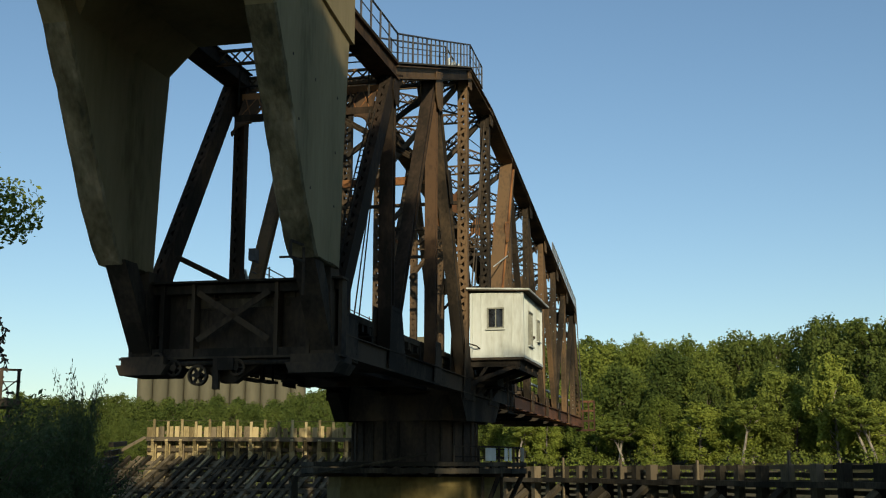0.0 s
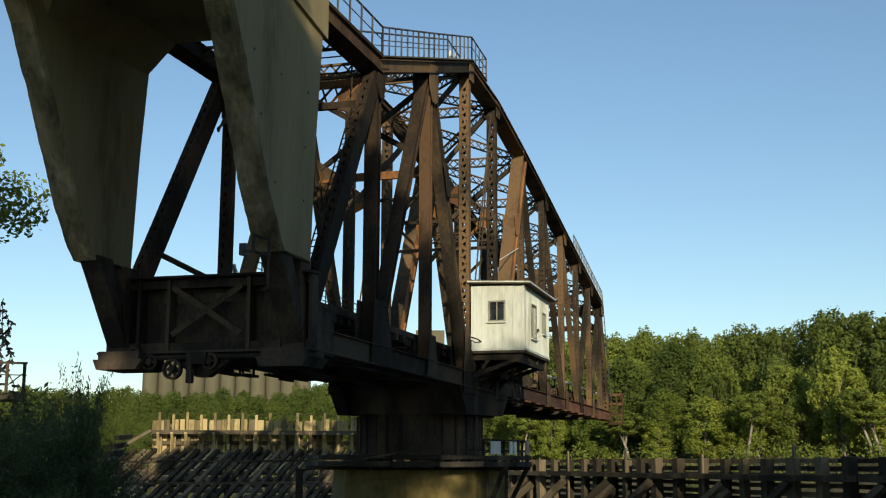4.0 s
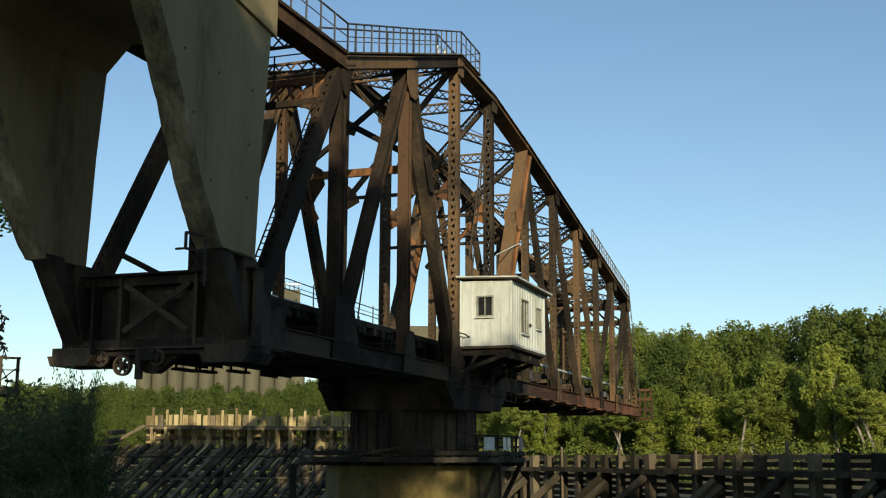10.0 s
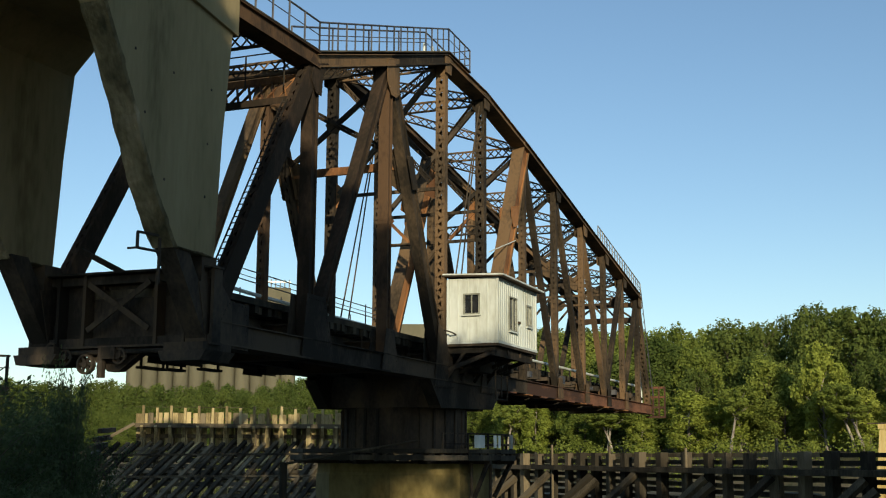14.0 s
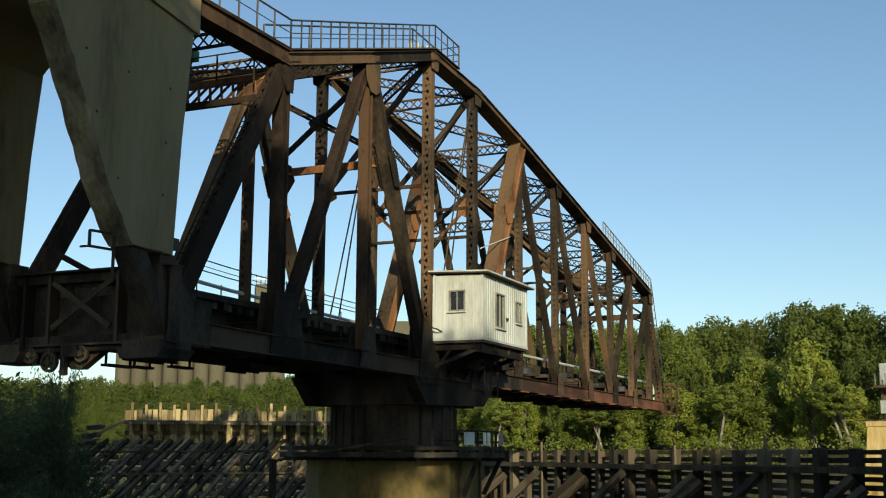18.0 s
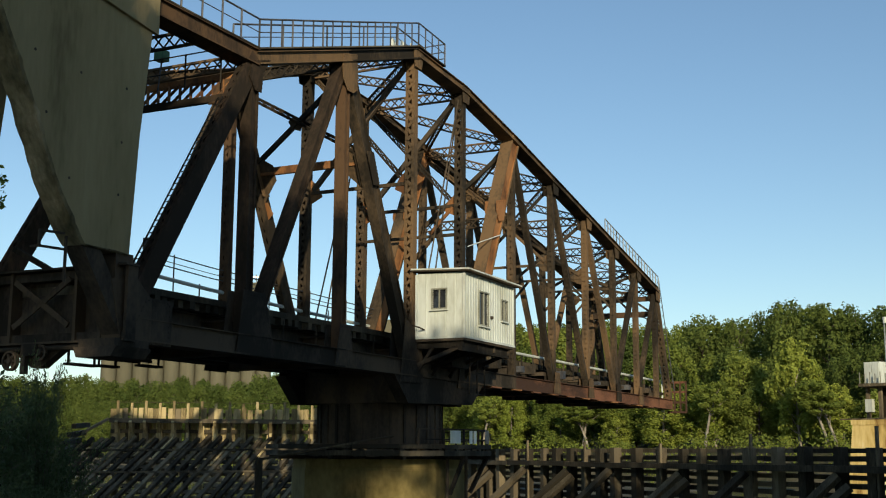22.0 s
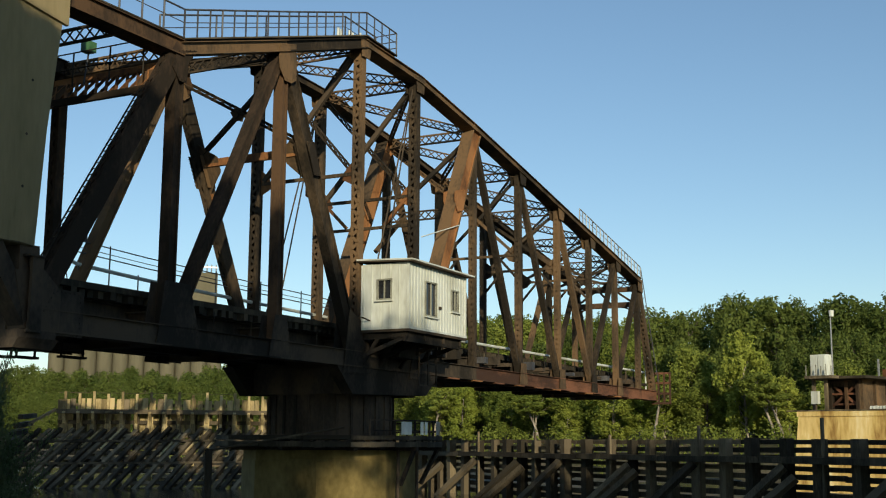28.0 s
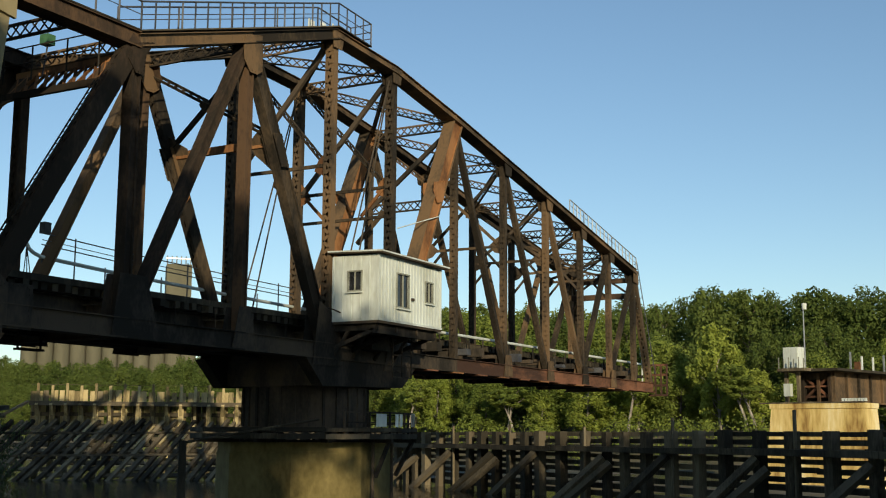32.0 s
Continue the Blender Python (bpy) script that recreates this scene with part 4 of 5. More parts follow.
# flat corner strips and a drip edge along the foot of the walls
for x, y in ((CX0, CY0), (CX1, CY0), (CX0, CY1)):
    Mesh().box(x - 0.05, x + 0.05, y - 0.05, y + 0.05, CZ0, CZ1 - 0.03).put("corner_strip", CLAD, cabin)
Mesh().box(CX0 - 0.07, CX1 + 0.07, CY0 - 0.07, CY0 - 0.03, CZ0 - 0.02, CZ0 + 0.07).put("drip_edge", CLAD, cabin)
Mesh().box(CX0 - 0.07, CX0 - 0.03, CY0 - 0.03, CY1, CZ0 - 0.02, CZ0 + 0.07).put("drip_edge", CLAD, cabin)
Mesh().box(CX0 - 0.05, CX1 + 0.05, CY0 - 0.05, CY1, CZ0 - 0.12, CZ0).put("floor_frame", DARK, cabin)
Mesh().box(CX0 + 2.45, CX0 + 2.65, CY0 - 0.09, CY0 - 0.03, 5.48 + ZC, 5.58 + ZC).put("door_box", DARK, cabin)
for k, x in enumerate((CX0 + 0.2, CX0 + 1.6, CX0 + 3.2, CX1 - 0.2)):
    Mesh().bar((x, CY0 + 0.1, CZ0 - 0.25), (x, CY1 + 0.3, CZ0 - 0.25), 0.26, 0.12, (1, 0, 0)).put("bracket_beam", DARK, cabin)
    Mesh().bar((x, CY0 + 0.3, CZ0 - 0.35), (x, YN - 0.2, ZB + 0.1), 0.16, 0.12, (1, 0, 0)).put("bracket_strut", DARK, cabin)
    Mesh().bar((x, -3.6, CZ0 - 0.3), (x, YN - 0.25, ZB - 0.2), 0.12, 0.1, (1, 0, 0)).put("bracket_strut", DARK, cabin)
Mesh().box(CX0 + 0.1, CX1 - 0.1, CY0 + 0.15, CY0 + 0.3, CZ0 - 0.5, CZ0 - 0.12).put("edge_beam", DARK, cabin)
Mesh().box(CX0 + 1.7, CX0 + 3.1, -3.7, YN - 0.3, CZ0 - 1.0, CZ0 - 0.4).put("machinery_box", DARK, cabin)
# hanging service cage under the floor
cage = new("service_cage")
cage.parent = cabin
for x in (CX0 + 3.0, CX0 + 3.75, CX0 + 4.5):
    Mesh().bar((x, -3.9, CZ0 - 0.2), (x, -3.9, CZ0 - 2.05), 0.05, 0.05).put("cage_upright", DARK, cage)
for z in (-1.15, -2.05):
    Mesh().bar((CX0 + 3.0, -3.9, CZ0 + z), (CX0 + 4.5, -3.9, CZ0 + z), 0.05, 0.05).put("cage_bar", DARK, cage)
for x in (CX0 + 0.9, CX0 + 2.4, CX0 + 3.9):
    Mesh().bar((x - 0.7, CY0 + 0.35, CZ0 - 0.4), (x, YN - 0.3, ZB + 0.35), 0.1, 0.08, (1, 0, 0)).put("bracket_strut", DARK, cabin)
m = Mesh()
pts = [(CX0 - 0.1, -2.75, 5.05), (CX0 - 0.35, -3.0, 5.0), (CX0 - 0.35, -3.25, 4.92), (CX0 - 0.02, -3.3, 4.85)]
for p, q in zip(pts, pts[1:]):
    m.tube((p[0], p[1], p[2] + ZC), (q[0], q[1], q[2] + ZC), 0.03, 6)
m.put("conduit_loop", DARK, cabin)
Mesh().tube((2.4, YN - 0.35, 9.0 + ZC), (6.2, YN - 0.3, 10.15 + ZC), 0.028, 5).put("pale_pole", CLAD, bridge)

# loading girders and the turning drum
for y in (YN, YF):
    Mesh().prism([(x, z + ZC) for x, z in ((-4.1, 3.05), (4.3, 3.05), (3.1, 2.1), (-2.9, 1.95))], y - 0.25, y + 0.25).put("loading_girder", DARK, bridge)
for x in (XC, XD):
    Mesh().box(x - 0.25, x + 0.25, YN, YF, 2.0 + ZC, 3.0 + ZC).put("distributing_girder", DARK, bridge)
drum = new("pivot_drum")
drum.parent = bridge
Mesh().tube((0, 0, 0.35 + ZC), (0, 0, 2.0 + ZC), 2.6, 48).put("drum_shell", DARK, drum)
for k in range(28):
    a = 2 * math.pi * k / 28
    Mesh().bar((2.63 * math.cos(a), 2.63 * math.sin(a), 0.4 + ZC), (2.63 * math.cos(a), 2.63 * math.sin(a), 1.95 + ZC), 0.1, 0.08, (math.cos(a), math.sin(a), 0)).put("drum_stiffener", DARK, drum)
Mesh().tube((0, 0, 0.2 + ZC), (0, 0, 0.35 + ZC), 2.75, 48).put("drum_flange", DARK, drum)
roller = Mesh().tube((-0.16, 0, 0), (0.16, 0, 0), 0.22, 14)
roller = part("roller", (roller.v, roller.f), DARK, drum)
for k in range(30):
    a = 2 * math.pi * k / 30
    ob = roller if k == 0 else new("roller", roller.data)
    ob.parent = drum
    ob.matrix_local = pose(2.6 * math.cos(a), 2.6 * math.sin(a), -0.03 + ZC, 0, 0, math.degrees(a))


# ---- the river, its banks and the hill beyond ----
AX = Vector((math.cos(radians(-17)), math.sin(radians(-17)), 0))     # across the river, from the near bank


def across(x, y):
    return x * AX.x + y * AX.y


SKYLINE = [(-30, 3.2), (-42, 3.3), (-47, 3.3), (-50, 3.9), (-53, 4.0), (-58, 5.45), (-60.7, 6.2), (-62.6, 6.1), (-65, 6.25), (-68, 6.05), (-69.4, 6.2), (-71.5, 6.5), (-73.2, 7.0), (-74.5, 7.05), (-75.8, 6.8), (-77, 6.8), (-79.5, 6.9), (-81, 6.7), (-92, 6.5)]


def skyline(yaw):
    k = [(-a, b) for a, b in SKYLINE]
    return float(np.interp(-yaw, [a for a, b in k], [b for a, b in k]))


def land(x, y):
    """Height of the ground over the water."""
    s = across(x, y)
    wob = 1.2 * noise.noise((x * 0.06, y * 0.06, 0.3))
    if s < 20:
        return float(np.interp(s + wob, [-400, -60, -44, -31, -25, -20, -14], [9, 4.5, 2.6, 1.15, 0.7, -0.7, -3.0])) + 0.25 * noise.noise((x * 0.3, y * 0.3, 1))
    d = Vector((x - EYE.x, y - EYE.y))
    yaw = -math.degrees(math.atan2(d.x, d.y))
    r = d.length
    e = math.tan(radians(skyline(max(min(yaw, -30), -92))))
    base = float(np.interp(s + wob, [60, 70, 74, 90, 130, 240, 900], [-3.0, -0.3, 3.2, 4.2, 5.0, 8.0, 9.0]))
    hill = max(0.0, e * r - 15.0 + 2.8) * float(np.interp(s, [85, 125, 260, 500], [0, 0.85, 1.0, 0.6])) if s > 85 and r < 420 else 0.0
    return max(base, min(hill, 34)) + 0.5 * noise.noise((x * 0.05, y * 0.05, 4))


def ground_sheet():
    """One sheet, fine near the river and coarse to the horizon."""
    def ticks(c):
        near = [c + i * 4.0 for i in range(-40, 41)]
        far = [c + s * (160 + 40 * 1.35 ** k) for k in range(1, 15) for s in (-1, 1)]
        return sorted(near + far)
    xs, ys = ticks(10.0), ticks(0.0)
    v = [(x, y, land(x, y)) for y in ys for x in xs]
    n = len(xs)
    f = [(j * n + i, j * n + i + 1, (j + 1) * n + i + 1, (j + 1) * n + i) for j in range(len(ys) - 1) for i in range(n - 1)]
    return part("ground", (v, f), GROUND, None, "", True)


tagged(ground_sheet(), "soil and undergrowth on the river banks and hill", "ground", kind="structure")

WATER = bpy.data.materials.new("river_water")
WATER.use_nodes = True
n_, l_ = WATER.node_tree.nodes, WATER.node_tree.links
pb = n_["Principled BSDF"]
pb.inputs["Base Color"].default_value = (0.02, 0.024, 0.014, 1)
pb.inputs["Roughness"].default_value = 0.06
tc_ = n_.new("ShaderNodeTexCoord")
wv = n_.new("ShaderNodeTexNoise")
wv.inputs["Scale"].default_value, wv.inputs["Detail"].default_value = 1.6, 4
bmp = n_.new("ShaderNodeBump")
bmp.inputs["Strength"].default_value, bmp.inputs["Distance"].default_value = 0.35, 0.06
l_.new(tc_.outputs["Object"], wv.inputs["Vector"])
l_.new(wv.outputs["Fac"], bmp.inputs["Height"])
l_.new(bmp.outputs[0], pb.inputs["Normal"])
tagged(part("water", ([(-1500, -1500, 0), (1500, -1500, 0), (1500, 1500, 0), (-1500, 1500, 0)], [(0, 1, 2, 3)]), WATER), "calm dark green-brown river water", "water", kind="structure")

# ---- pivot pier ----
pier = thing("pivot_pier", "octagonal stained concrete pivot pier standing in the river", "bridge pier")
m = Mesh()
for (z0, z1, r) in ((-3.0, 2.58, 3.72),):
    i, n = len(m.v), 8
    for z, q in ((z0, r), (z1 - 0.45, r), (z1 - 0.35, r - 0.05), (z1, r - 0.05)):
        for k in range(n):
            a = 2 * math.pi * (k + 0.5) / n + radians(36 - 90 + 14)
            m.v.append((q * math.cos(a), q * math.sin(a), z))
    for j in range(3):
        for k in range(n):
            q = (k + 1) % n
            m.f.append((i + j * n + k, i + j * n + q, i + (j + 1) * n + q, i + (j + 1) * n + k))
    m.f.append(tuple(i + 3 * n + k for k in range(n)))
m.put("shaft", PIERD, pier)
Mesh().tube((0, 0, 2.58), (0, 0, 2.66), 3.0, 48).put("track_ring", DARK, pier)
# timber walkway round the pier head
for k in range(40):
    a = 2 * math.pi * k / 40
    Mesh().bar((3.1 * math.cos(a), 3.1 * math.sin(a), 2.76), (4.6 * math.cos(a), 4.6 * math.sin(a), 2.76), 0.06, 0.62, (-math.sin(a), math.cos(a), 0)).put("walkway_board", TIMBER_D, pier)
for k in range(10):
    a = 2 * math.pi * k / 10 + 0.2
    c, s = math.cos(a), math.sin(a)
    if k in (7, 8):
        Mesh().bar((3.8 * c, 3.8 * s, 1.2), (4.5 * c, 4.5 * s, 2.62), 0.14, 0.14).put("walkway_bracket", DARK, pier)
    Mesh().bar((3.05 * c, 3.05 * s, 2.65), (4.65 * c, 4.65 * s, 2.65), 0.16, 0.14).put("walkway_beam", DARK, pier)
# kerb timbers along the edge of the walkway, in two courses
for k in range(16):
    a, b = 2 * math.pi * k / 16, 2 * math.pi * (k + 1) / 16
    for z, h in ((2.8, 0.2), (3.06, 0.16)):
        Mesh().bar((4.68 * math.cos(a), 4.68 * math.sin(a), z), (4.68 * math.cos(b), 4.68 * math.sin(b), z + 0.02), h, 0.14, (math.cos((a + b) / 2), math.sin((a + b) / 2), 0)).put("kerb_timber", TIMBER_D, pier)
for k in range(9):
    a, b = radians(-125 + k * 14), radians(-125 + (k + 1) * 14)
    for z in (3.35, 3.75):
        Mesh().bar((4.55 * math.cos(a), 4.55 * math.sin(a), z), (4.55 * math.cos(b), 4.55 * math.sin(b), z), 0.05, 0.05).put("handrail", DARK, pier)
    Mesh().bar((4.55 * math.cos(a), 4.55 * math.sin(a), 2.76), (4.55 * math.cos(a), 4.55 * math.sin(a), 3.78), 0.07, 0.07).put("rail_post", DARK, pier)
for az, w, h, col in ((-104, 0.55, 0.5, CLAD), (-92, 0.18, 0.5, CLAD), (-88, 0.18, 0.5, CLAD), (-70, 0.6, 0.55, GALV)):
    a = radians(az)
    Mesh().bar((4.6 * math.cos(a), 4.6 * math.sin(a), 3.2), (4.6 * math.cos(a), 4.6 * math.sin(a), 3.2 + h), w, 0.04, (math.cos(a), math.sin(a), 0)).put("notice_board", col, pier, "blank pale notice board")
for az in (-98, -72):
    a = radians(az)
    Mesh().tube((3.75 * math.cos(a), 3.75 * math.sin(a), -1), (3.75 * math.cos(a), 3.75 * math.sin(a), 2.6), 0.07, 8).put("pipe", DARK, pier)


# ---- timber fenders ----
def polar(yaw, r, z=0.0):
    return Vector((EYE.x - math.sin(radians(yaw)) * r, EYE.y + math.cos(radians(yaw)) * r, z))


rng = random.Random(11)
fa, fb = polar(-61.3, 70), polar(-84.5, 40.5)
fence = thing("timber_fender", "weathered timber pile fender with wales and raking struts, in the river", "fender")
run = (fb - fa).length
u = (fb - fa).normalized()
toward = Vector((u.y, -u.x, 0))
if toward.dot(Vector((EYE.x, EYE.y, 0)) - fa) < 0:
    toward = -toward
pos = -14.0
k = 0
while pos < run:
    p = fa + u * pos
    w = rng.uniform(0.36, 0.48)
    top = 3.08 + rng.uniform(-0.03, 0.08)
    lean = toward * rng.uniform(-0.06, 0.06) + u * rng.uniform(-0.05, 0.05)
    Mesh().bar((p.x, p.y, -2), (p.x + lean.x, p.y + lean.y, top), w, w * 0.9, toward).put("fender_post", TIMBER if rng.random() < 0.18 else TIMBER_D, fence)
    if k % 4 == 1:
        q = p + u * 0.5 + toward * 0.3
        Mesh().bar((q.x, q.y, -2), (q.x + rng.uniform(-0.08, 0.08), q.y, 3.05 + rng.uniform(0.15, 0.8)), 0.1, 0.1, toward).put("mooring_post", TIMBER, fence)
    if k % 3 == 0:
        # a raking strut down to the water on this side
        a, b = p + toward * 0.35 + u * 0.2, p + toward * 3.6 - u * 2.4
        Mesh().bar((a.x, a.y, 2.05 + rng.uniform(-0.15, 0.1)), (b.x, b.y, -1.8), 0.3, 0.26, toward).put("raking_strut", TIMBER_D if rng.random() < 0.8 else TIMBER, fence)
        if k % 6 == 0:
            a, b = a + u * 0.6, b + u * 0.6
            Mesh().bar((a.x, a.y, 1.7), (b.x, b.y, -1.8), 0.28, 0.28, toward).put("raking_strut", TIMBER_D, fence)
    pos += rng.uniform(1.3, 2.1)
    k += 1
# wales: level timbers in lengths, with open joints between the courses
for z, h, d, off in ((3.0, 0.17, 0.2, -0.32), (2.68, 0.2, 0.2, -0.32), (2.3, 0.24, 0.9, 0.1), (2.4, 0.16, 0.2, -0.32), (2.0, 0.18, 0.2, -0.32), (1.68, 0.2, 0.2, -0.32), (1.36, 0.2, 0.2, -0.32), (1.02, 0.22, 0.2, -0.32), (0.66, 0.24, 0.2, -0.32), (0.3, 0.24, 0.2, -0.32)):
    pos = -14.0
    while pos < run:
        ln = min(rng.uniform(5.0, 7.5), run - pos + 0.1)
        a, b = fa + u * pos + toward * off, fa + u * (pos + ln - 0.05) + toward * off
        Mesh().bar((a.x, a.y, z + rng.uniform(-0.03, 0.03)), (b.x, b.y, z + rng.uniform(-0.03, 0.03)), h, d, toward).put("wale", TIMBER_D if off > 0 or rng.random() < 0.6 else TIMBER, fence)
        pos += ln

# a slanting pipe from a lone post up to the pier walkway
pa, pb = polar(-48.9, 46.2, 2.55), polar(-55.1, 46.6, 3.45)
Mesh().tube(pa, pb, 0.045, 8).put("slanting_pipe", TIMBER, pier)
Mesh().tube((pa.x, pa.y, -2), (pa.x, pa.y, 2.62), 0.17, 10, 0.14).put("timber_post", TIMBER_D, pier)

# the far fender: a high boarded wall with a rail, on long raking piles
la, lb = polar(-53.5, 85), polar(-42.2, 86)
wall = thing("boarded_fender", "tall sunlit boarded timber fender with handrail and raking piles", "fender")
u2 = (lb - la).normalized()
run2 = (lb - la).length
to2 = Vector((u2.y, -u2.x, 0))
if to2.dot(Vector((EYE.x, EYE.y, 0)) - la) < 0:
    to2 = -to2
pos = 0.0
k = 0
while pos < run2:
    p = la + u2 * pos
    w = rng.uniform(0.3, 0.5)
    z0, z1 = 4.95 + rng.uniform(-0.1, 0.1), 5.75 + rng.uniform(-0.06, 0.1)
    Mesh().bar((p.x, p.y, z0), (p.x, p.y, z1), w, 0.12, to2).put("board", TIMBER_L if rng.random() < 0.85 else TIMBER, wall)
    pos += w + rng.choice((0.05, 0.07, 0.16))
for z, h, d, o in ((4.9, 0.28, 0.9, 0.4), (4.2, 0.25, 0.25, -0.1), (3.4, 0.3, 0.3, -0.1), (2.6, 0.3, 0.3, -0.1), (1.6, 0.3, 0.3, -0.1), (5.35, 0.2, 0.2, -0.2)):
    a, b = la + to2 * o, lb + to2 * o
    Mesh().bar((a.x, a.y, z), (b.x, b.y, z), h, d, to2).put("wale", TIMBER_D if z < 5 else TIMBER, wall)
n = 18
for k in range(n):
    p = la + u2 * (run2 * (k + 0.5) / n) + to2 * 0.25
    h = 6.25 if k % 2 else 6.1
    Mesh().bar((p.x, p.y, 3.4 + rng.uniform(-0.6, 0.2)), (p.x, p.y, h), 0.17, 0.17, to2).put("rail_post", TIMBER_L, wall)
    q = p - to2 * 0.25
    Mesh().bar((q.x, q.y, -2), (q.x, q.y, 5.0), 0.36, 0.36, to2).put("fender_post", TIMBER_L if k % 3 else TIMBER, wall)
    Mesh().bar((q + to2 * 0.1).to_tuple()[:2] + (4.0,), (q + to2 * 0.9).to_tuple()[:2] + (4.85,), 0.2, 0.2, to2).put("bracket", TIMBER_L, wall)
a, b = la + to2 * 0.25, lb + to2 * 0.25
Mesh().bar((a.x, a.y, 6.15), (b.x, b.y, 6.15), 0.025, 0.025, to2).put("handrail", TIMBER_D, wall)
# recessed boarding under the deck
pos = 0.0
while pos < run2:
    w = rng.uniform(0.24, 0.42)
    if rng.random() < 0.86:
        p = la + u2 * (pos + w / 2) - to2 * 0.3
        Mesh().bar((p.x, p.y, 3.0 + rng.uniform(-0.2, 0.3)), (p.x, p.y, 4.8), w - 0.03, 0.1, to2).put("board", TIMBER_L if rng.random() < 0.7 else TIMBER, wall)
    pos += w
# apron: heavy raking timbers from the foot of the wall down to the water, plank courses under them with open joints
SL = to2 * 5.2 + u2 * 3.0


def apron(pos, f, up=0.0):
    """A point of the apron: along the wall, f of the way down the slope."""
    p = la + u2 * pos + to2 * 0.3 + SL * f
    return Vector((p.x, p.y, 3.75 - 3.75 * f + up))


for row in range(10):
    f = 0.06 + row * 0.1
    pos = -5.0
    while pos < run2 + 1.5:
        ln = rng.uniform(0.55, 1.5)
        if rng.random() < 0.84:
            Mesh().bar(apron(pos, f, -0.22), apron(pos + ln - 0.08, f + rng.uniform(-0.008, 0.008), -0.22), 0.1, 0.34, SL + Vector((0, 0, -3.75))).put("apron_plank", TIMBER if rng.random() < 0.7 else TIMBER_D, wall)
        pos += ln
for k in range(34):
    pos = -5.0 + (run2 + 6.0) * k / 33 + rng.uniform(-0.12, 0.12)
    Mesh().bar(apron(pos, rng.uniform(-0.05, 0.03)), apron(pos + rng.uniform(-0.2, 0.2), 1.1), rng.uniform(0.2, 0.28), 0.24, u2).put("raking_timber", (TIMBER, TIMBER_D)[k % 5 in (1, 3)], wall)
    if k % 2:
        # a lighter stud between, broken off short
        pos += 0.3
        a = rng.uniform(0.0, 0.25)
        Mesh().bar(apron(pos, a, 0.06), apron(pos, a + rng.uniform(0.2, 0.4), 0.06), 0.1, 0.14, u2).put("raking_timber", TIMBER_L if rng.random() < 0.5 else TIMBER, wall)
for f in (0.22, 0.6):
    Mesh().bar(apron(-5.5, f, 0.2), apron(run2 + 1.0, f + 0.06, 0.2), 0.13, 0.13, u2.cross(Vector((0, 0, 1)))).put("wale", TIMBER_D, wall)
# cribbing that closes its end
for k in range(9):
    p = lb + u2 * (1.5 + 0.25 * k)
    q = p + to2 * 5.0
    Mesh().bar((p.x, p.y, 4.6 - k * 0.5), (q.x, q.y, 4.4 - k * 0.55), 0.3, 0.3, (0, 0, 1)).put("crib_timber", TIMBER_D, wall)
p = lb + to2 * 1.0
Mesh().bar((p.x, p.y, 5.0), *[(p + u2 * 3.2 + to2 * 1.5).to_tuple()[:2] + (3.0,)], 0.16, 0.16).put("loose_timber", TIMBER, wall)

# ---- the rest pier across the channel, and the girder span behind it ----
pc = Vector((37.25, -13.0, 0))
rest = thing("rest_pier", "sunlit yellow-stained concrete rest pier", "bridge pier", at=Matrix.Translation(pc) @ Matrix.Rotation(radians(-10), 4, "Z"))
m = Mesh()
hd, ya, yb = 1.1, -3.55, 2.5
m.hexa([(-hd - 0.3, ya - 0.4, -3), (hd + 0.3, ya - 0.4, -3), (hd + 0.3, yb + 0.75, -3), (-hd - 0.3, yb + 0.75, -3), (-hd, ya, 4.72), (hd, ya, 4.72), (hd, yb, 4.72), (-hd, yb, 4.72)])
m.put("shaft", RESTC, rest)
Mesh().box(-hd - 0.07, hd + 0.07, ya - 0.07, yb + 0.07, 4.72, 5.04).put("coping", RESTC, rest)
for k, (y0, y1) in enumerate(((yb + 0.75, 0.9), (0.86, -1.3), (-1.34, ya - 0.05))):
    Mesh().box(-hd - 0.1, -hd + 0.22, y1, y0, 5.04, 5.12 + 0.02 * (k % 2)).put("sill_timber", TIMBER, rest)
for k in range(8):
    Mesh().box(-hd - 0.12, -hd + 0.05, -3.72 + k * 0.2, -3.58 + k * 0.2, 5.14, 5.32).put("bearing_stud", CLAD, rest)
span = thing("girder_span", "rusty steel deck-girder approach span on the pier", "bridge span", at=Matrix.Translation(pc) @ Matrix.Rotation(radians(-17), 4, "Z"))
for y in (-1.05, 1.0):
    Mesh().box(0.2, 60, y - 0.03, y + 0.03, 5.2, 7.0).box(0.2, 60, y - 0.22, y + 0.22, 7.0, 7.06).box(0.2, 60, y - 0.22, y + 0.22, 5.12, 5.2).put("girder", RUST, span)
    for k in range(30):
        Mesh().box(0.3 + k * 1.6, 0.42 + k * 1.6, y - 0.2, y + 0.2, 5.2, 7.0).put("stiffener", RUST, span)
for ya, yb in ((-0.95, 0.9), (0.9, -0.95)):
    Mesh().bar((0.3, ya, 5.35), (0.3, yb, 6.8), 0.16, 0.12, (1, 0, 0)).put("cross_brace", REDRUST, span)
Mesh().box(0.2, 0.4, -1.05, 1.0, 6.6, 7.0).put("end_frame", RUST, span)
for y in (-0.95, -0.2, 0.9):
    Mesh().bar((0.15, y, 5.14), (0.15, y, 6.95), 0.18, 0.16, (1, 0, 0)).put("end_post", BROWN, span)
for z in (5.5, 6.15):
    Mesh().bar((0.25, -0.95, z), (0.25, 0.9, z), 0.12, 0.1, (1, 0, 0)).put("end_strut", REDRUST, span)
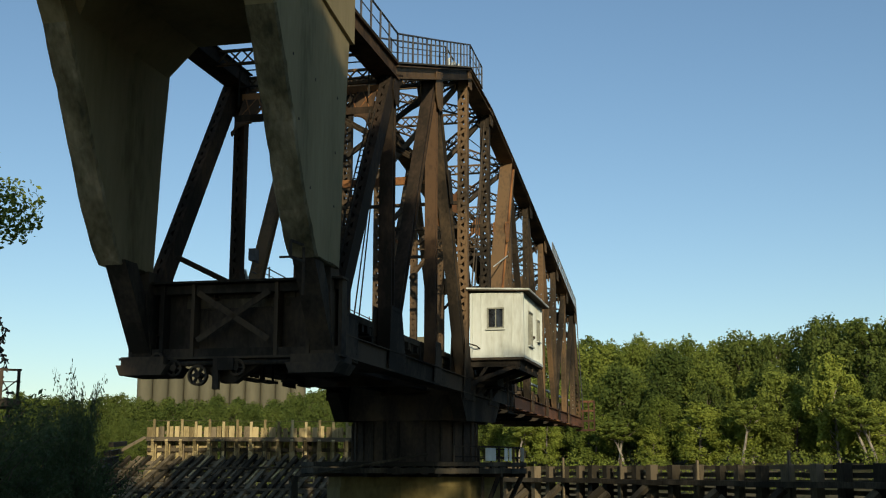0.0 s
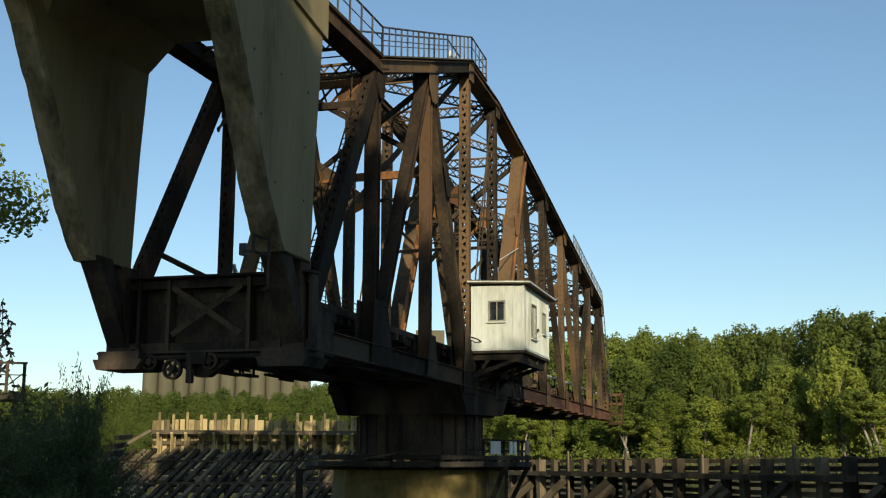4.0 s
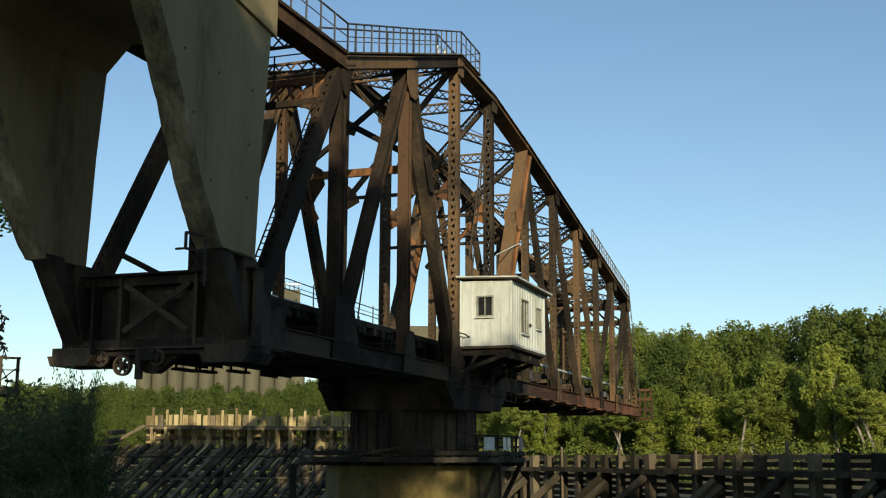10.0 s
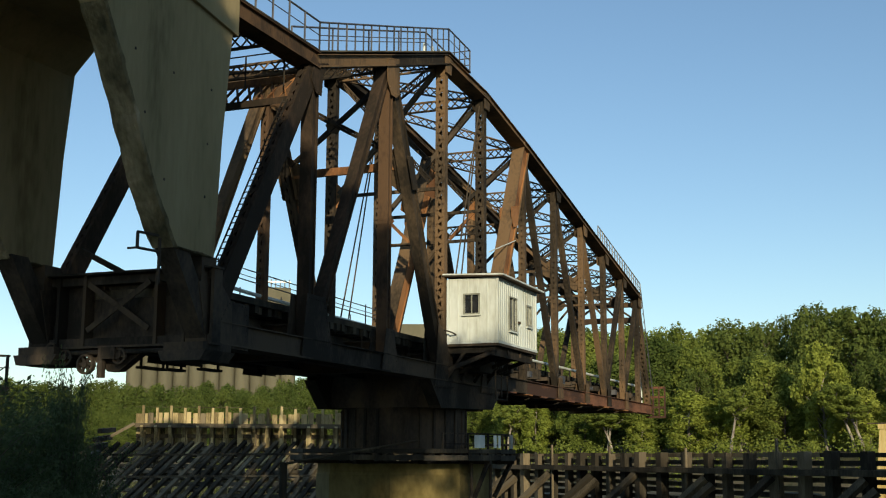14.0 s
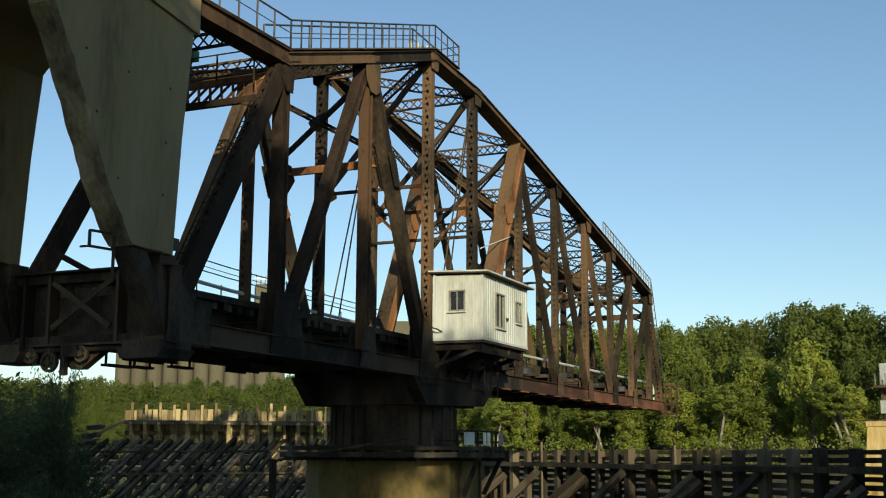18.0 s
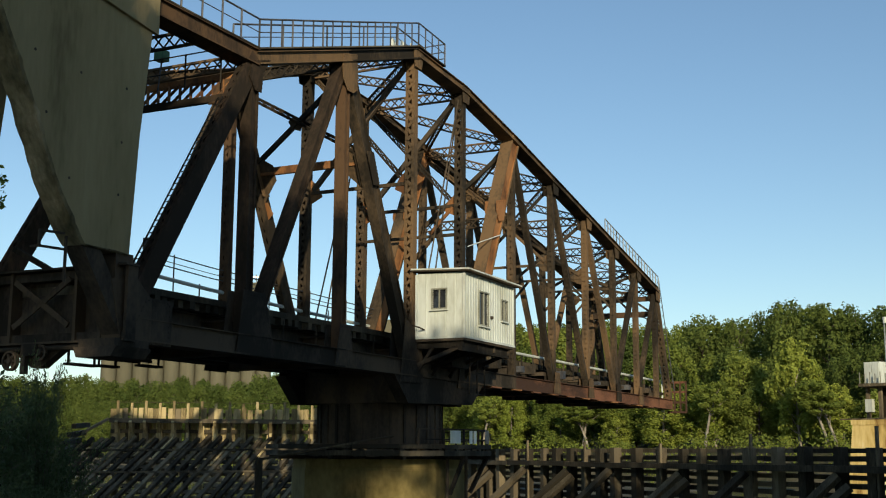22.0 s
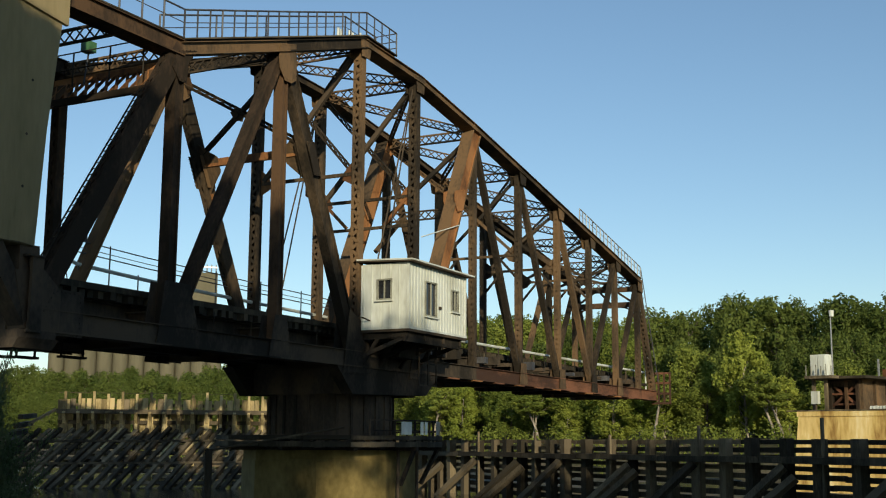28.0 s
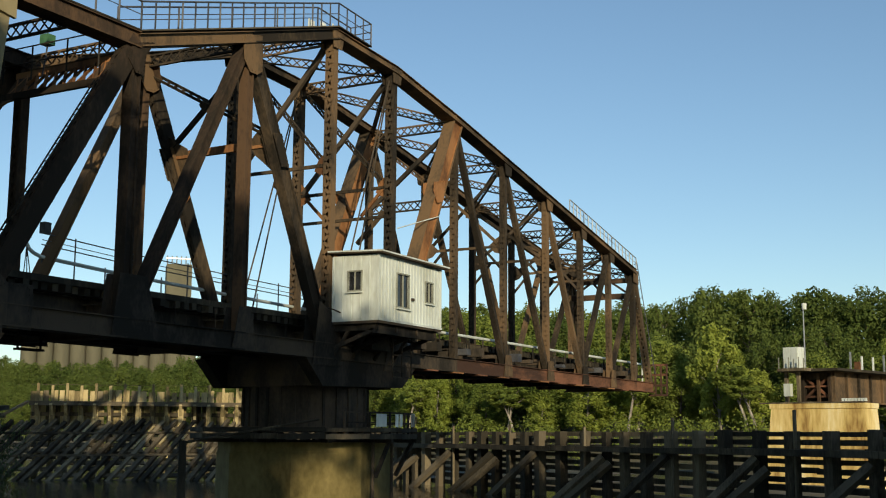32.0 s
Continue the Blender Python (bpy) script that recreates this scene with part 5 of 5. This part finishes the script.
Mesh().box(-0.9, 60, -2.1, 2.0, 7.06, 7.22).put("deck", TIMBER_D, span)
for k in range(26):
    x = 1.0 + k * 1.5
    Mesh().bar((x, -2.0, 7.2), (x, -2.0, 8.1 + 0.2 * (k % 3 == 0)), 0.1, 0.1).put("deck_post", CLAD if k % 3 else GALV, span)
Mesh().box(3.2, 3.6, -1.5, -1.1, 7.22, 7.8).put("relay_case", ORANGE, span)
hut = thing("signal_cabinet", "grey metal signal cabinet on a timber stand", "cabinet", at=Matrix.Translation(pc) @ Matrix.Rotation(radians(-17), 4, "Z"))
Mesh().box(-1.15, -0.4, 0.42, 1.5, 7.25, 8.62).put("body", CLAD, hut)
Mesh().box(-1.19, -1.15, 0.47, 0.94, 7.33, 8.54).put("door", CLAD, hut)
Mesh().box(-1.19, -1.15, 0.98, 1.45, 7.33, 8.54).put("door", CLAD, hut)
Mesh().box(-1.75, -0.3, -0.3, 1.6, 7.07, 7.25).put("stage", TIMBER, hut)
for k in range(6):
    Mesh().bar((-1.7, -0.25 + 0.35 * k, 7.25), (-1.7, -0.25 + 0.35 * k, 7.85 + 0.1 * (k % 2)), 0.05, 0.05).put("stage_post", TRIM, hut)
Mesh().bar((-1.7, -0.3, 7.75), (-1.7, 1.6, 7.75), 0.04, 0.04).put("stage_rail", TRIM, hut)
for y in (0.6, 1.45):
    Mesh().bar((-0.9, y, 5.1), (-0.9, y, 7.07), 0.2, 0.2).put("stand_post", TIMBER, hut)
Mesh().box(-1.3, -1.0, 0.98, 1.45, 5.5, 6.3).put("lower_box", CLAD, hut)
Mesh().bar((-1.15, 1.2, 5.1), (-1.15, 1.2, 5.52), 0.08, 0.08).put("box_leg", DARK, hut)
pole = thing("lamp_pole", "slender pale lamp pole on the span", "lamp post", at=Matrix.Translation(pc) @ Matrix.Rotation(radians(-17), 4, "Z"))
Mesh().tube((0.8, 1.05, 7.2), (0.8, 1.05, 11.3), 0.06, 8, 0.04).put("pole", GALV, pole)
Mesh().tube((0.8, 0.97, 11.2), (0.8, 0.97, 11.6), 0.14, 10, 0.17).put("lamp_head", CLAD, pole)

# ---- grain elevator far off ----
silos = thing("grain_elevator", "long row of pale concrete grain silos with a head house", "grain elevator")
for k in range(11):
    p = polar(-41.98 - 0.7 * k, 420)
    Mesh().tube((p.x, p.y, 0), (p.x, p.y, 49), 2.575, 28).put("silo", SILO, silos)
p = polar(-47.75, 432)
q = polar(-41.8, 432)
d = (q - p).normalized()
Mesh().bar((p - d * 5).to_tuple()[:2] + (0,), (p - d * 5).to_tuple()[:2] + (62,), 8.6, 9, d.cross(Vector((0, 0, 1)))).put("head_house", SILO, silos)
for k in range(6):
    c = p - d * (1 + 1.6 * k)
    Mesh().bar((c.x, c.y, 62), (c.x, c.y, 65.5), 0.3, 0.3).put("roof_post", GALV, silos)
Mesh().bar((p - d * 0.5).to_tuple()[:2] + (64.6,), (p - d * 9.5).to_tuple()[:2] + (64.6,), 0.5, 0.4).put("roof_gantry", GALV, silos)
Mesh().bar((q.x, q.y, 49.6), (p.x, p.y, 49.6), 1.2, 6).put("gallery", SILO, silos)

# a lower annex farther along, with a row of white bins before it
e, g = polar(-54.25, 440), polar(-55.6, 440)
dn = (g - e).normalized()
Mesh().bar((e.x, e.y, 46.5), (g.x, g.y, 46.5), 8.0, 9, dn.cross(Vector((0, 0, 1)))).put("annex_loft", SILO, silos)
for k in range(5):
    c = e + dn * (1.2 + 2.05 * k)
    Mesh().tube((c.x, c.y, 0), (c.x, c.y, 42.6), 0.98, 16).put("bin", CLAD, silos, "white steel bin")

# ---- approach platform on the near bank ----
plat = thing("bank_platform", "dark timber platform with an angle-iron rail on posts", "platform")
b0 = polar(-36.6, 30)
side = Vector((-math.cos(radians(36)), math.sin(radians(36)), 0))
zt = ZC + 1.6
Mesh().bar((b0.x, b0.y, zt - 0.1), (b0 + side * 7).to_tuple()[:2] + (zt - 0.1,), 0.16, 1.4, side.cross(Vector((0, 0, 1)))).put("deck", TIMBER_D, plat)
for k in range(7):
    p = b0 + side * (0.06 + 0.38 * k)
    Mesh().bar((p.x, p.y, zt), (p.x, p.y, zt + 0.72), 0.075, 0.075, side).put("rail_post", DARK, plat)
for h in (0.7, 0.42):
    Mesh().bar((b0.x, b0.y, zt + h), (b0 + side * 6).to_tuple()[:2] + (zt + h,), 0.05 if h > 0.5 else 0.02, 0.05).put("handrail", DARK, plat)
Mesh().bar((b0 + side * 0.1).to_tuple()[:2] + (zt + 0.45,), (b0 + side * 0.45).to_tuple()[:2] + (zt + 0.15,), 0.02, 0.02).put("brace_wire", DARK, plat)
for k in (1.2, 3.4, 6.4):
    p = b0 + side * k
    Mesh().bar((p.x, p.y, land(p.x, p.y) - 0.5), (p.x, p.y, zt - 0.15), 0.3, 0.3).put("post", TIMBER_D, plat)


# ---- trees ----
def tree_meshes(seed, height, width, leaves, card, lean=0.05, low=0.2, mat_leaf=None, lobes=34, bark=None, blob=(0.12, 0.2), spread_n=0.3, tall=1.0):
    """Trunk with limbs, and a crown of leaf clumps gathered on uneven lobes; both as mesh data."""
    r = np.random.default_rng(seed)
    rr = random.Random(seed)
    trunk = Mesh()
    top = Vector((lean * height, 0, height * 0.8))
    pts = [Vector((0, 0, -0.6)), Vector((lean * height * 0.2, 0.1, height * 0.25)), Vector((lean * height * 0.5, -0.1, height * 0.52)), top]
    rad = [height * 0.015, height * 0.012, height * 0.009, height * 0.003]
    for i in range(3):
        trunk.tube(pts[i], pts[i + 1], rad[i], 8, rad[i + 1])
    cen, rads = [], []
    for i in range(lobes):
        t = (i + 0.5) / lobes
        z = low + (0.97 - low) * t
        spread = width / 2 * (math.sin(math.pi * (0.18 + 0.78 * t)) ** 0.75) * rr.uniform(0.45, 1.0)
        a = i * 2.4 + rr.uniform(-0.5, 0.5)
        c = Vector((lean * height * z + spread * math.cos(a), spread * math.sin(a), z * height + rr.uniform(-0.03, 0.03) * height))
        cen.append(c)
        rads.append(width * rr.uniform(*blob))
        if i % 2 == 0:
            zz = max(0.12, z - rr.uniform(0.1, 0.22)) * height
            trunk.tube((lean * zz, 0, zz), c, height * 0.005, 5, height * 0.0015)
    cen, rads = np.array(cen), np.array(rads)
    which = r.choice(lobes, leaves, p=rads ** 2 / (rads ** 2).sum())
    dirs = r.normal(size=(leaves, 3))
    dirs /= np.linalg.norm(dirs, axis=1)[:, None]
    depth = 1 - 0.55 * r.random(leaves) ** 2.2
    wob = 1 + 0.25 * np.sin(dirs[:, 0] * 5 + which) * np.cos(dirs[:, 1] * 4 - which)
    pos = cen[which] + dirs * (rads[which] * depth * wob)[:, None] * np.array([1.05, 1.05, tall])
    pos[:, 2] *= height / max(height, pos[:, 2].max())
    nor = dirs + r.normal(scale=spread_n, size=(leaves, 3))
    nor /= np.linalg.norm(nor, axis=1)[:, None]
    ref = r.normal(size=(leaves, 3))
    t1 = np.cross(nor, ref)
    t1 /= np.linalg.norm(t1, axis=1)[:, None]
    t2 = np.cross(nor, t1)
    size = card * (0.55 + 0.9 * r.random(leaves))[:, None]
    quad = np.stack([pos - t1 * size * 0.9, pos - t2 * size * 0.5 + nor * size * 0.15, pos + t1 * size * 0.9, pos + t2 * size * 0.5 + nor * size * 0.15], 1).reshape(-1, 3)
    faces = np.arange(leaves * 4).reshape(-1, 4)
    me = bpy.data.meshes.new("crown")
    me.from_pydata(quad.tolist(), [], faces.tolist())
    me.materials.append(mat_leaf or LEAF)
    mt = bpy.data.meshes.new("trunk")
    mt.from_pydata(trunk.v, [], trunk.f)
    mt.materials.append(bark or BARK)
    return mt, me


def plant(meshes, at, scale, turn, label, group=""):
    t = thing("tree", label, "tree", group)
    t.matrix_world = Matrix.Translation(at) @ Matrix.Rotation(turn, 4, "Z") @ Matrix.Diagonal((*scale, 1))
    for nm, me in (("trunk", meshes[0]), ("crown", meshes[1])):
        o = new(nm, me)
        o.parent = t
    return t


KINDS = [tree_meshes(21 + i, 16, (8.5, 10, 7.5, 9.5, 11, 8)[i], 8500, 0.27, (0.02, 0.06, -0.04, 0.03, -0.02, 0.05)[i], (0.12, 0.2, 0.1, 0.25, 0.16, 0.1)[i], (LEAF, LEAF, LEAF_Y, LEAF, LEAF, LEAF_Y)[i], (46, 40, 42, 50, 38, 42)[i], BARK_PALE if i in (2, 5) else BARK, (0.08, 0.17), 0.55, 1.3) for i in range(6)]
DEEP = [tree_meshes(41 + i, 16, (10, 9, 11)[i], 7500, 0.28, 0.03, 0.12, LEAF_B, 44, BARK, (0.08, 0.17), 0.55, 1.3) for i in range(3)]
LEANING = [tree_meshes(51 + i, 16, 5.0, 3500, 0.24, (0.16, -0.18)[i], 0.62, LEAF, 18, BARK_PALE, (0.1, 0.2)) for i in range(2)]
rng = random.Random(5)
LABELS = ["full green deciduous tree on the wooded river bank", "rounded green deciduous tree on the wooded hill", "slender yellow-green tree with a pale trunk on the bank"]


def row_distance(yaw, s0):
    d = Vector((-math.sin(radians(yaw)), math.cos(radians(yaw)), 0))
    return d, (s0 - across(EYE.x, EYE.y)) / max(0.25, d.dot(AX))


# trees that stand out before the wood: bearing, how far across, elevation of the top, width, kind
for yaw, s0, el, wide, kind, label in (
        (-73.7, 79, 5.4, 0.72, 2, "tall yellow-green tree in the sun before the dark wood"),
        (-74.4, 81, 4.4, 0.5, 5, "yellow-green tree in the sun before the dark wood"),
        (-67.6, 77, 3.25, 0.8, 5, "bright green spreading tree in the sun on the bank"),
        (-68.9, 78, 2.9, 0.6, 2, "bright green tree in the sun on the bank"),
        (-65.5, 76, 2.2, 0.5, 5, "low yellow-green tree on the bank"),
        (-66.4, 79, 3.0, 0.55, 0, ""), (-71.3, 83, 4.8, 0.75, 1, ""), (-71.9, 80, 3.3, 0.6, 3, ""),
        (-64.2, 88, 5.1, 0.8, 4, ""), (-62.9, 77, 2.6, 0.6, 0, ""), (-60.6, 77, 2.85, 0.62, 2, "yellow-green tree in the sun on the bank"),
        (-59.6, 78, 2.7, 0.6, 5, "yellow-green tree in the sun on the bank"), (-75.6, 78, 3.3, 0.55, 2, "yellow-green tree in the sun on the bank"),
        (-78.2, 77, 3.2, 0.6, 1, ""), (-81.0, 78, 4.2, 0.7, 3, ""), (-61.6, 82, 4.2, 0.7, 1, ""), (-69.9, 86, 4.6, 0.7, 0, "")):
    d, r = row_distance(yaw, s0)
    p = EYE + d * r
    g = land(p.x, p.y)
    h = math.tan(radians(el)) * r + ZC - g
    plant(KINDS[kind], (p.x, p.y, g - 0.2), (wide, wide, h / 16), yaw * 7, label or LABELS[0], "trees on the far bank")
for yaw, s0, el, kind, turn in ((-69.45, 75, 3.4, 0, 1.2), (-74.95, 75.5, 3.5, 1, 1.3), (-64.2, 74.5, 2.4, 1, 1.2), (-63.9, 75, 2.5, 0, 1.0), (-59.2, 75, 2.6, 0, 1.4), (-75.3, 75, 3.0, 1, 1.0)):
    d, r = row_distance(yaw, s0)
    p = EYE + d * r
    g = land(p.x, p.y)
    f = (math.tan(radians(el)) * r + ZC - g) / 16
    plant(LEANING[kind], (p.x, p.y, g - 0.2), (0.8, 0.8, f), turn + math.pi, "slender leaning tree with a pale bare trunk", "trees on the far bank")


def forest():
    """Rows of trees from the far bank up the hill; the last row makes the skyline."""
    for row, (s0, hfrac, step) in enumerate(((80, 0.55, 9.5), (87, 0.78, 6.2), (98, 0.9, 6.5), (118, 0.97, 5.4), (150, 1.0, 5.0))):
        yaw = -31.0
        while yaw > -91:
            d, r = row_distance(yaw, s0)
            r = min(r + rng.uniform(-3, 3), 340 + row * 12)
            p = EYE + d * r
            p.z = 0
            g = land(p.x, p.y)
            want = math.tan(radians(skyline(yaw) + rng.uniform(-0.1, 0.35))) * r + ZC - g
            h = want * hfrac * rng.uniform(0.95, 1.0) if row >= 3 else min(want * hfrac, rng.uniform(11, 17)) * rng.uniform(0.75, 1.05)
            h = min(max(h, 5.5), 24)
            if row >= 3:
                h = min(h, max(want, 3.0))
            kind = rng.choice((0, 1, 3, 4)) if rng.random() < (0.93 if row else 0.75) else rng.choice((2, 5))
            f = h / 16
            wide = f * rng.uniform(0.85, 1.1) if f > 0.6 else 0.6 * rng.uniform(0.85, 1.1)
            far = yaw > -57 or (row and rng.random() < (0.86 if yaw < -69 else 0.4))
            plant(DEEP[kind % 3] if far else KINDS[kind], (p.x, p.y, g - 0.2), (wide, wide, f), rng.uniform(0, 6.28), LABELS[2] if kind in (2, 5) and not far else LABELS[0 if row < 2 else 1], "trees on the far bank")
            yaw -= math.degrees(step * rng.uniform(0.8, 1.2) / r)


forest()
# undergrowth at the far water's edge
def shrubs(name, pts, mat, size, leaves, seed, card):
    r = np.random.default_rng(seed)
    pts = np.array(pts)
    w = r.integers(0, len(pts), leaves)
    d = r.normal(size=(leaves, 3))
    d /= np.linalg.norm(d, axis=1)[:, None]
    d[:, 2] = abs(d[:, 2])
    pos = pts[w] + d * (size * (0.5 + 0.5 * r.random(leaves)))[:, None]
    n = d + r.normal(scale=0.6, size=(leaves, 3))
    n /= np.linalg.norm(n, axis=1)[:, None]
    t1 = np.cross(n, r.normal(size=(leaves, 3)))
    t1 /= np.linalg.norm(t1, axis=1)[:, None]
    t2 = np.cross(n, t1)
    s = card * (0.6 + 0.8 * r.random(leaves))[:, None]
    q = np.stack([pos - t1 * s, pos - t2 * s * 0.5, pos + t1 * s, pos + t2 * s * 0.5], 1).reshape(-1, 3)
    return part(name, (q.tolist(), np.arange(leaves * 4).reshape(-1, 4).tolist()), mat)


pts = []
for i in range(260):
    yaw = rng.uniform(-92, -31)
    d = Vector((-math.sin(radians(yaw)), math.cos(radians(yaw)), 0))
    r = min((rng.uniform(70, 77) - across(EYE.x, EYE.y)) / max(0.25, d.dot(AX)), 330)
    p = EYE + d * r
    pts.append((p.x, p.y, land(p.x, p.y) + rng.uniform(-0.3, 0.9)))
tagged(shrubs("undergrowth", pts, LEAF, 1.7, 26000, 3, 0.15), "low green undergrowth along the far water's edge", "undergrowth", kind="stuff")

# the bank on this side: unseen tall cottonwoods behind the eye, added for their shade, one reaching into view, willows
# by the water
BIG = [tree_meshes(61 + i, 26, (13, 11, 14)[i], (9000, 9000, 9000)[i], 0.42, (0.02, -0.03, 0.04)[i], 0.16, LEAF, 60) for i in range(3)]
# crowns set high so that sun passes below them to the pivot pier
THIN = tree_meshes(66, 26, 12, 1300, 0.4, 0.02, 0.83, LEAF, 40, None, (0.1, 0.15))
LOFTY = tree_meshes(70, 26, 13, 7000, 0.42, 0.02, 0.81, LEAF, 40, None, (0.1, 0.16))
back = Vector((math.cos(radians(SUN_AZ)), math.sin(radians(SUN_AZ)), 0))
cross_ = Vector((-0.669, 0.743, 0))
# unseen high crowns that keep the sun off the counterweight
HIGH = tree_meshes(68, 31, 9, 11000, 0.42, 0.0, 0.7, LEAF, 40)
for i, (q, dist, h) in enumerate(((-2.4, 17, 26.2), (0.6, 9, 25.0), (-4.0, 22, 26.0), (-8.5, 13, 23.5), (-13.8, 19, 21.5), (-13, 16, 20), (-17, 13, 21.5), (-22, 16, 22), (-28, 14, 20.5), (-0.5, 28, 26.5), (-34, 16, 17), (-15.0, 27, 23), (-16, 27, 22), (-25, 26, 20), (-0.9, 10, 18.5), (-12.2, 10, 21.0), (-20, 11, 18.0), (-31, 12, 18.0), (-25, 19, 20.0), (-38, 18, 19.0))):
    p = EYE + back * dist + cross_ * q
    f = h / 26
    wide = f * (0.62 if i < 3 else 1.0)
    thin = i == 3
    plant(THIN if thin else LOFTY if i in (0, 2) else BIG[i % 3], (p.x, p.y, land(p.x, p.y) - 0.3), (wide, wide, f), i * 1.7, "unseen thinly leaved cottonwood behind the eye, added to dapple the light" if thin else "unseen tall green cottonwood behind the eye, added to cast shade", "trees on the near bank")
HIGH_THIN = tree_meshes(69, 31, 9, 6000, 0.42, 0.0, 0.7, LEAF, 40)
for q, dist in ((6.0, 11), (9.8, 12), (7.5, 15), (3.2, 8)):
    p = EYE + back * dist + cross_ * q
    plant(HIGH_THIN if q < 7 else HIGH, (p.x, p.y, land(p.x, p.y) - 0.3), (0.9, 0.9, 0.81), q, "unseen very tall cottonwood with a high crown, added to shade the counterweight", "trees on the near bank")
# bright yellowish leaf colour stands in for the sun on this crown
LEAF_N = leafy("sunlit_tone_leaves", (0.13, 0.19, 0.04), (0.31, 0.37, 0.09), 0.2, 0.4, 1.5)
near_tree = tree_meshes(77, 18.0, 9.5, 22000, 0.12, 0.0, 0.7, LEAF_N, 38, None, (0.08, 0.15), 0.6)
p = polar(-30.1, 46)
g = land(p.x, p.y)
plant(near_tree, (p.x, p.y, g - 0.3), (1, 1, (ZC + 46 * math.tan(radians(16.9)) - g) / 18.0), 1.0, "sunlit green cottonwood on the bank beyond the swinging arm", "trees on the near bank")
# a dead vine that hangs below its crown
vine = thing("dead_vine", "bare hanging vine with a few dry leaves", "vine")
rv = random.Random(8)
for k in range(13):
    m = Mesh()
    a = polar(-34.5 - 0.09 * k + rv.uniform(-0.05, 0.05), 44, ZC + 44 * math.tan(radians(rv.uniform(6.6, 8.4) - 0.1 * k)))
    for j in range(rv.randint(8, 16)):
        b = a + Vector((rv.uniform(-0.09, 0.12), rv.uniform(-0.12, 0.09), -rv.uniform(0.1, 0.3)))
        m.tube(a, b, 0.02, 4, 0.014)
        for q in range(3):
            c = b + Vector((rv.uniform(-0.16, 0.16), rv.uniform(-0.16, 0.16), rv.uniform(-0.16, 0.02)))
            m.bar(b, c, 0.09, 0.01, (rv.uniform(-1, 1), rv.uniform(-1, 1), 0.1))
        a = b
    m.put("tendril", BARK_PALE if k % 3 else BARK, vine)


def willow(seed, height, width, stems, leaves):
    """Arching stems from one root, with narrow leaves along them; stems and leaves as mesh data."""
    rr = random.Random(seed)
    wood, v, f = Mesh(), [], []
    for k in range(stems):
        az, reach, top = rr.uniform(0, 6.283), rr.uniform(0.05, 0.55) * width, height * rr.uniform(0.45, 1.0)
        last = Vector((0, 0, 0))
        for j in range(1, 7):
            t = j / 6
            p = Vector((math.cos(az) * reach * t ** 1.6, math.sin(az) * reach * t ** 1.6, top * (1 - (1 - t) ** 1.4)))
            wood.tube(last, p, 0.016 * (1.2 - t), 4, 0.016 * (1.05 - t))
            for i in range(leaves if j > 1 else leaves // 2):
                q = last.lerp(p, rr.random()) + Vector((rr.gauss(0, 0.09), rr.gauss(0, 0.09), rr.gauss(0, 0.07)))
                d = Vector((math.cos(az) * 0.5 + rr.gauss(0, 0.7), math.sin(az) * 0.5 + rr.gauss(0, 0.7), rr.gauss(0.15, 0.6))).normalized()
                w = d.cross(Vector((rr.gauss(0, 1), rr.gauss(0, 1), rr.gauss(0, 1)))).normalized()
                ln, wd = rr.uniform(0.06, 0.13), rr.uniform(0.012, 0.024)
                n = len(v)
                v += [tuple(q - d * ln * 0.5), tuple(q + w * wd), tuple(q + d * ln * 0.5), tuple(q - w * wd)]
                f.append((n, n + 1, n + 2, n + 3))
            last = p
    me = bpy.data.meshes.new("foliage")
    me.from_pydata(v, [], f)
    me.materials.append(LEAF_D)
    mw = bpy.data.meshes.new("stem")
    mw.from_pydata(wood.v, [], wood.f)
    mw.materials.append(BARK)
    return mw, me


WILLOWS = [willow(90 + i, 3.2, 3.4, 70, 34) for i in range(3)]
for i, (yaw, r, w, h) in enumerate(((-35.0, 18, 0.8, 1.0), (-36.6, 19.5, 0.75, 1.0), (-37.9, 20.5, 0.65, 1.12), (-39.0, 22, 0.55, 1.0), (-39.7, 22, 0.55, 1.0), (-40.3, 21.5, 0.45, 0.85), (-33.6, 16, 0.9, 0.95), (-38.7, 24, 0.5, 1.2), (-36.0, 15, 0.6, 0.6), (-37.6, 16.5, 0.5, 0.6), (-36.9, 24, 0.7, 1.1), (-39.2, 18.5, 0.4, 0.6), (-39.3, 20, 0.3, 1.32), (-38.4, 21, 0.35, 1.2))):
    p = polar(yaw, r)
    t = thing("willow_shrub", "dark shaded willow shrub by the water", "shrub", "willow shrubs", at=Matrix.Translation((p.x, p.y, max(land(p.x, p.y), 0) - 0.15)) @ Matrix.Rotation(i * 1.3, 4, "Z") @ Matrix.Diagonal((w, w, h, 1)))
    for nm, me in zip(("stem", "foliage"), WILLOWS[i % 3]):
        o = new(nm, me)
        o.parent = t


def motions():
    swing = [(0.0, 20.96), (9.0, 14.98), (19.0, 8.47), (32.0, 0.0)]
    rows = []
    for i in range(17):
        t = i * 2.0
        for (t0, a0), (t1, a1) in zip(swing, swing[1:]):
            if t0 <= t <= t1:
                rows.append((t, pose(0, 0, 0, 0, 0, a0 + (a1 - a0) * (t - t0) / (t1 - t0))))
                break
    walk(bridge, rows)


motions()
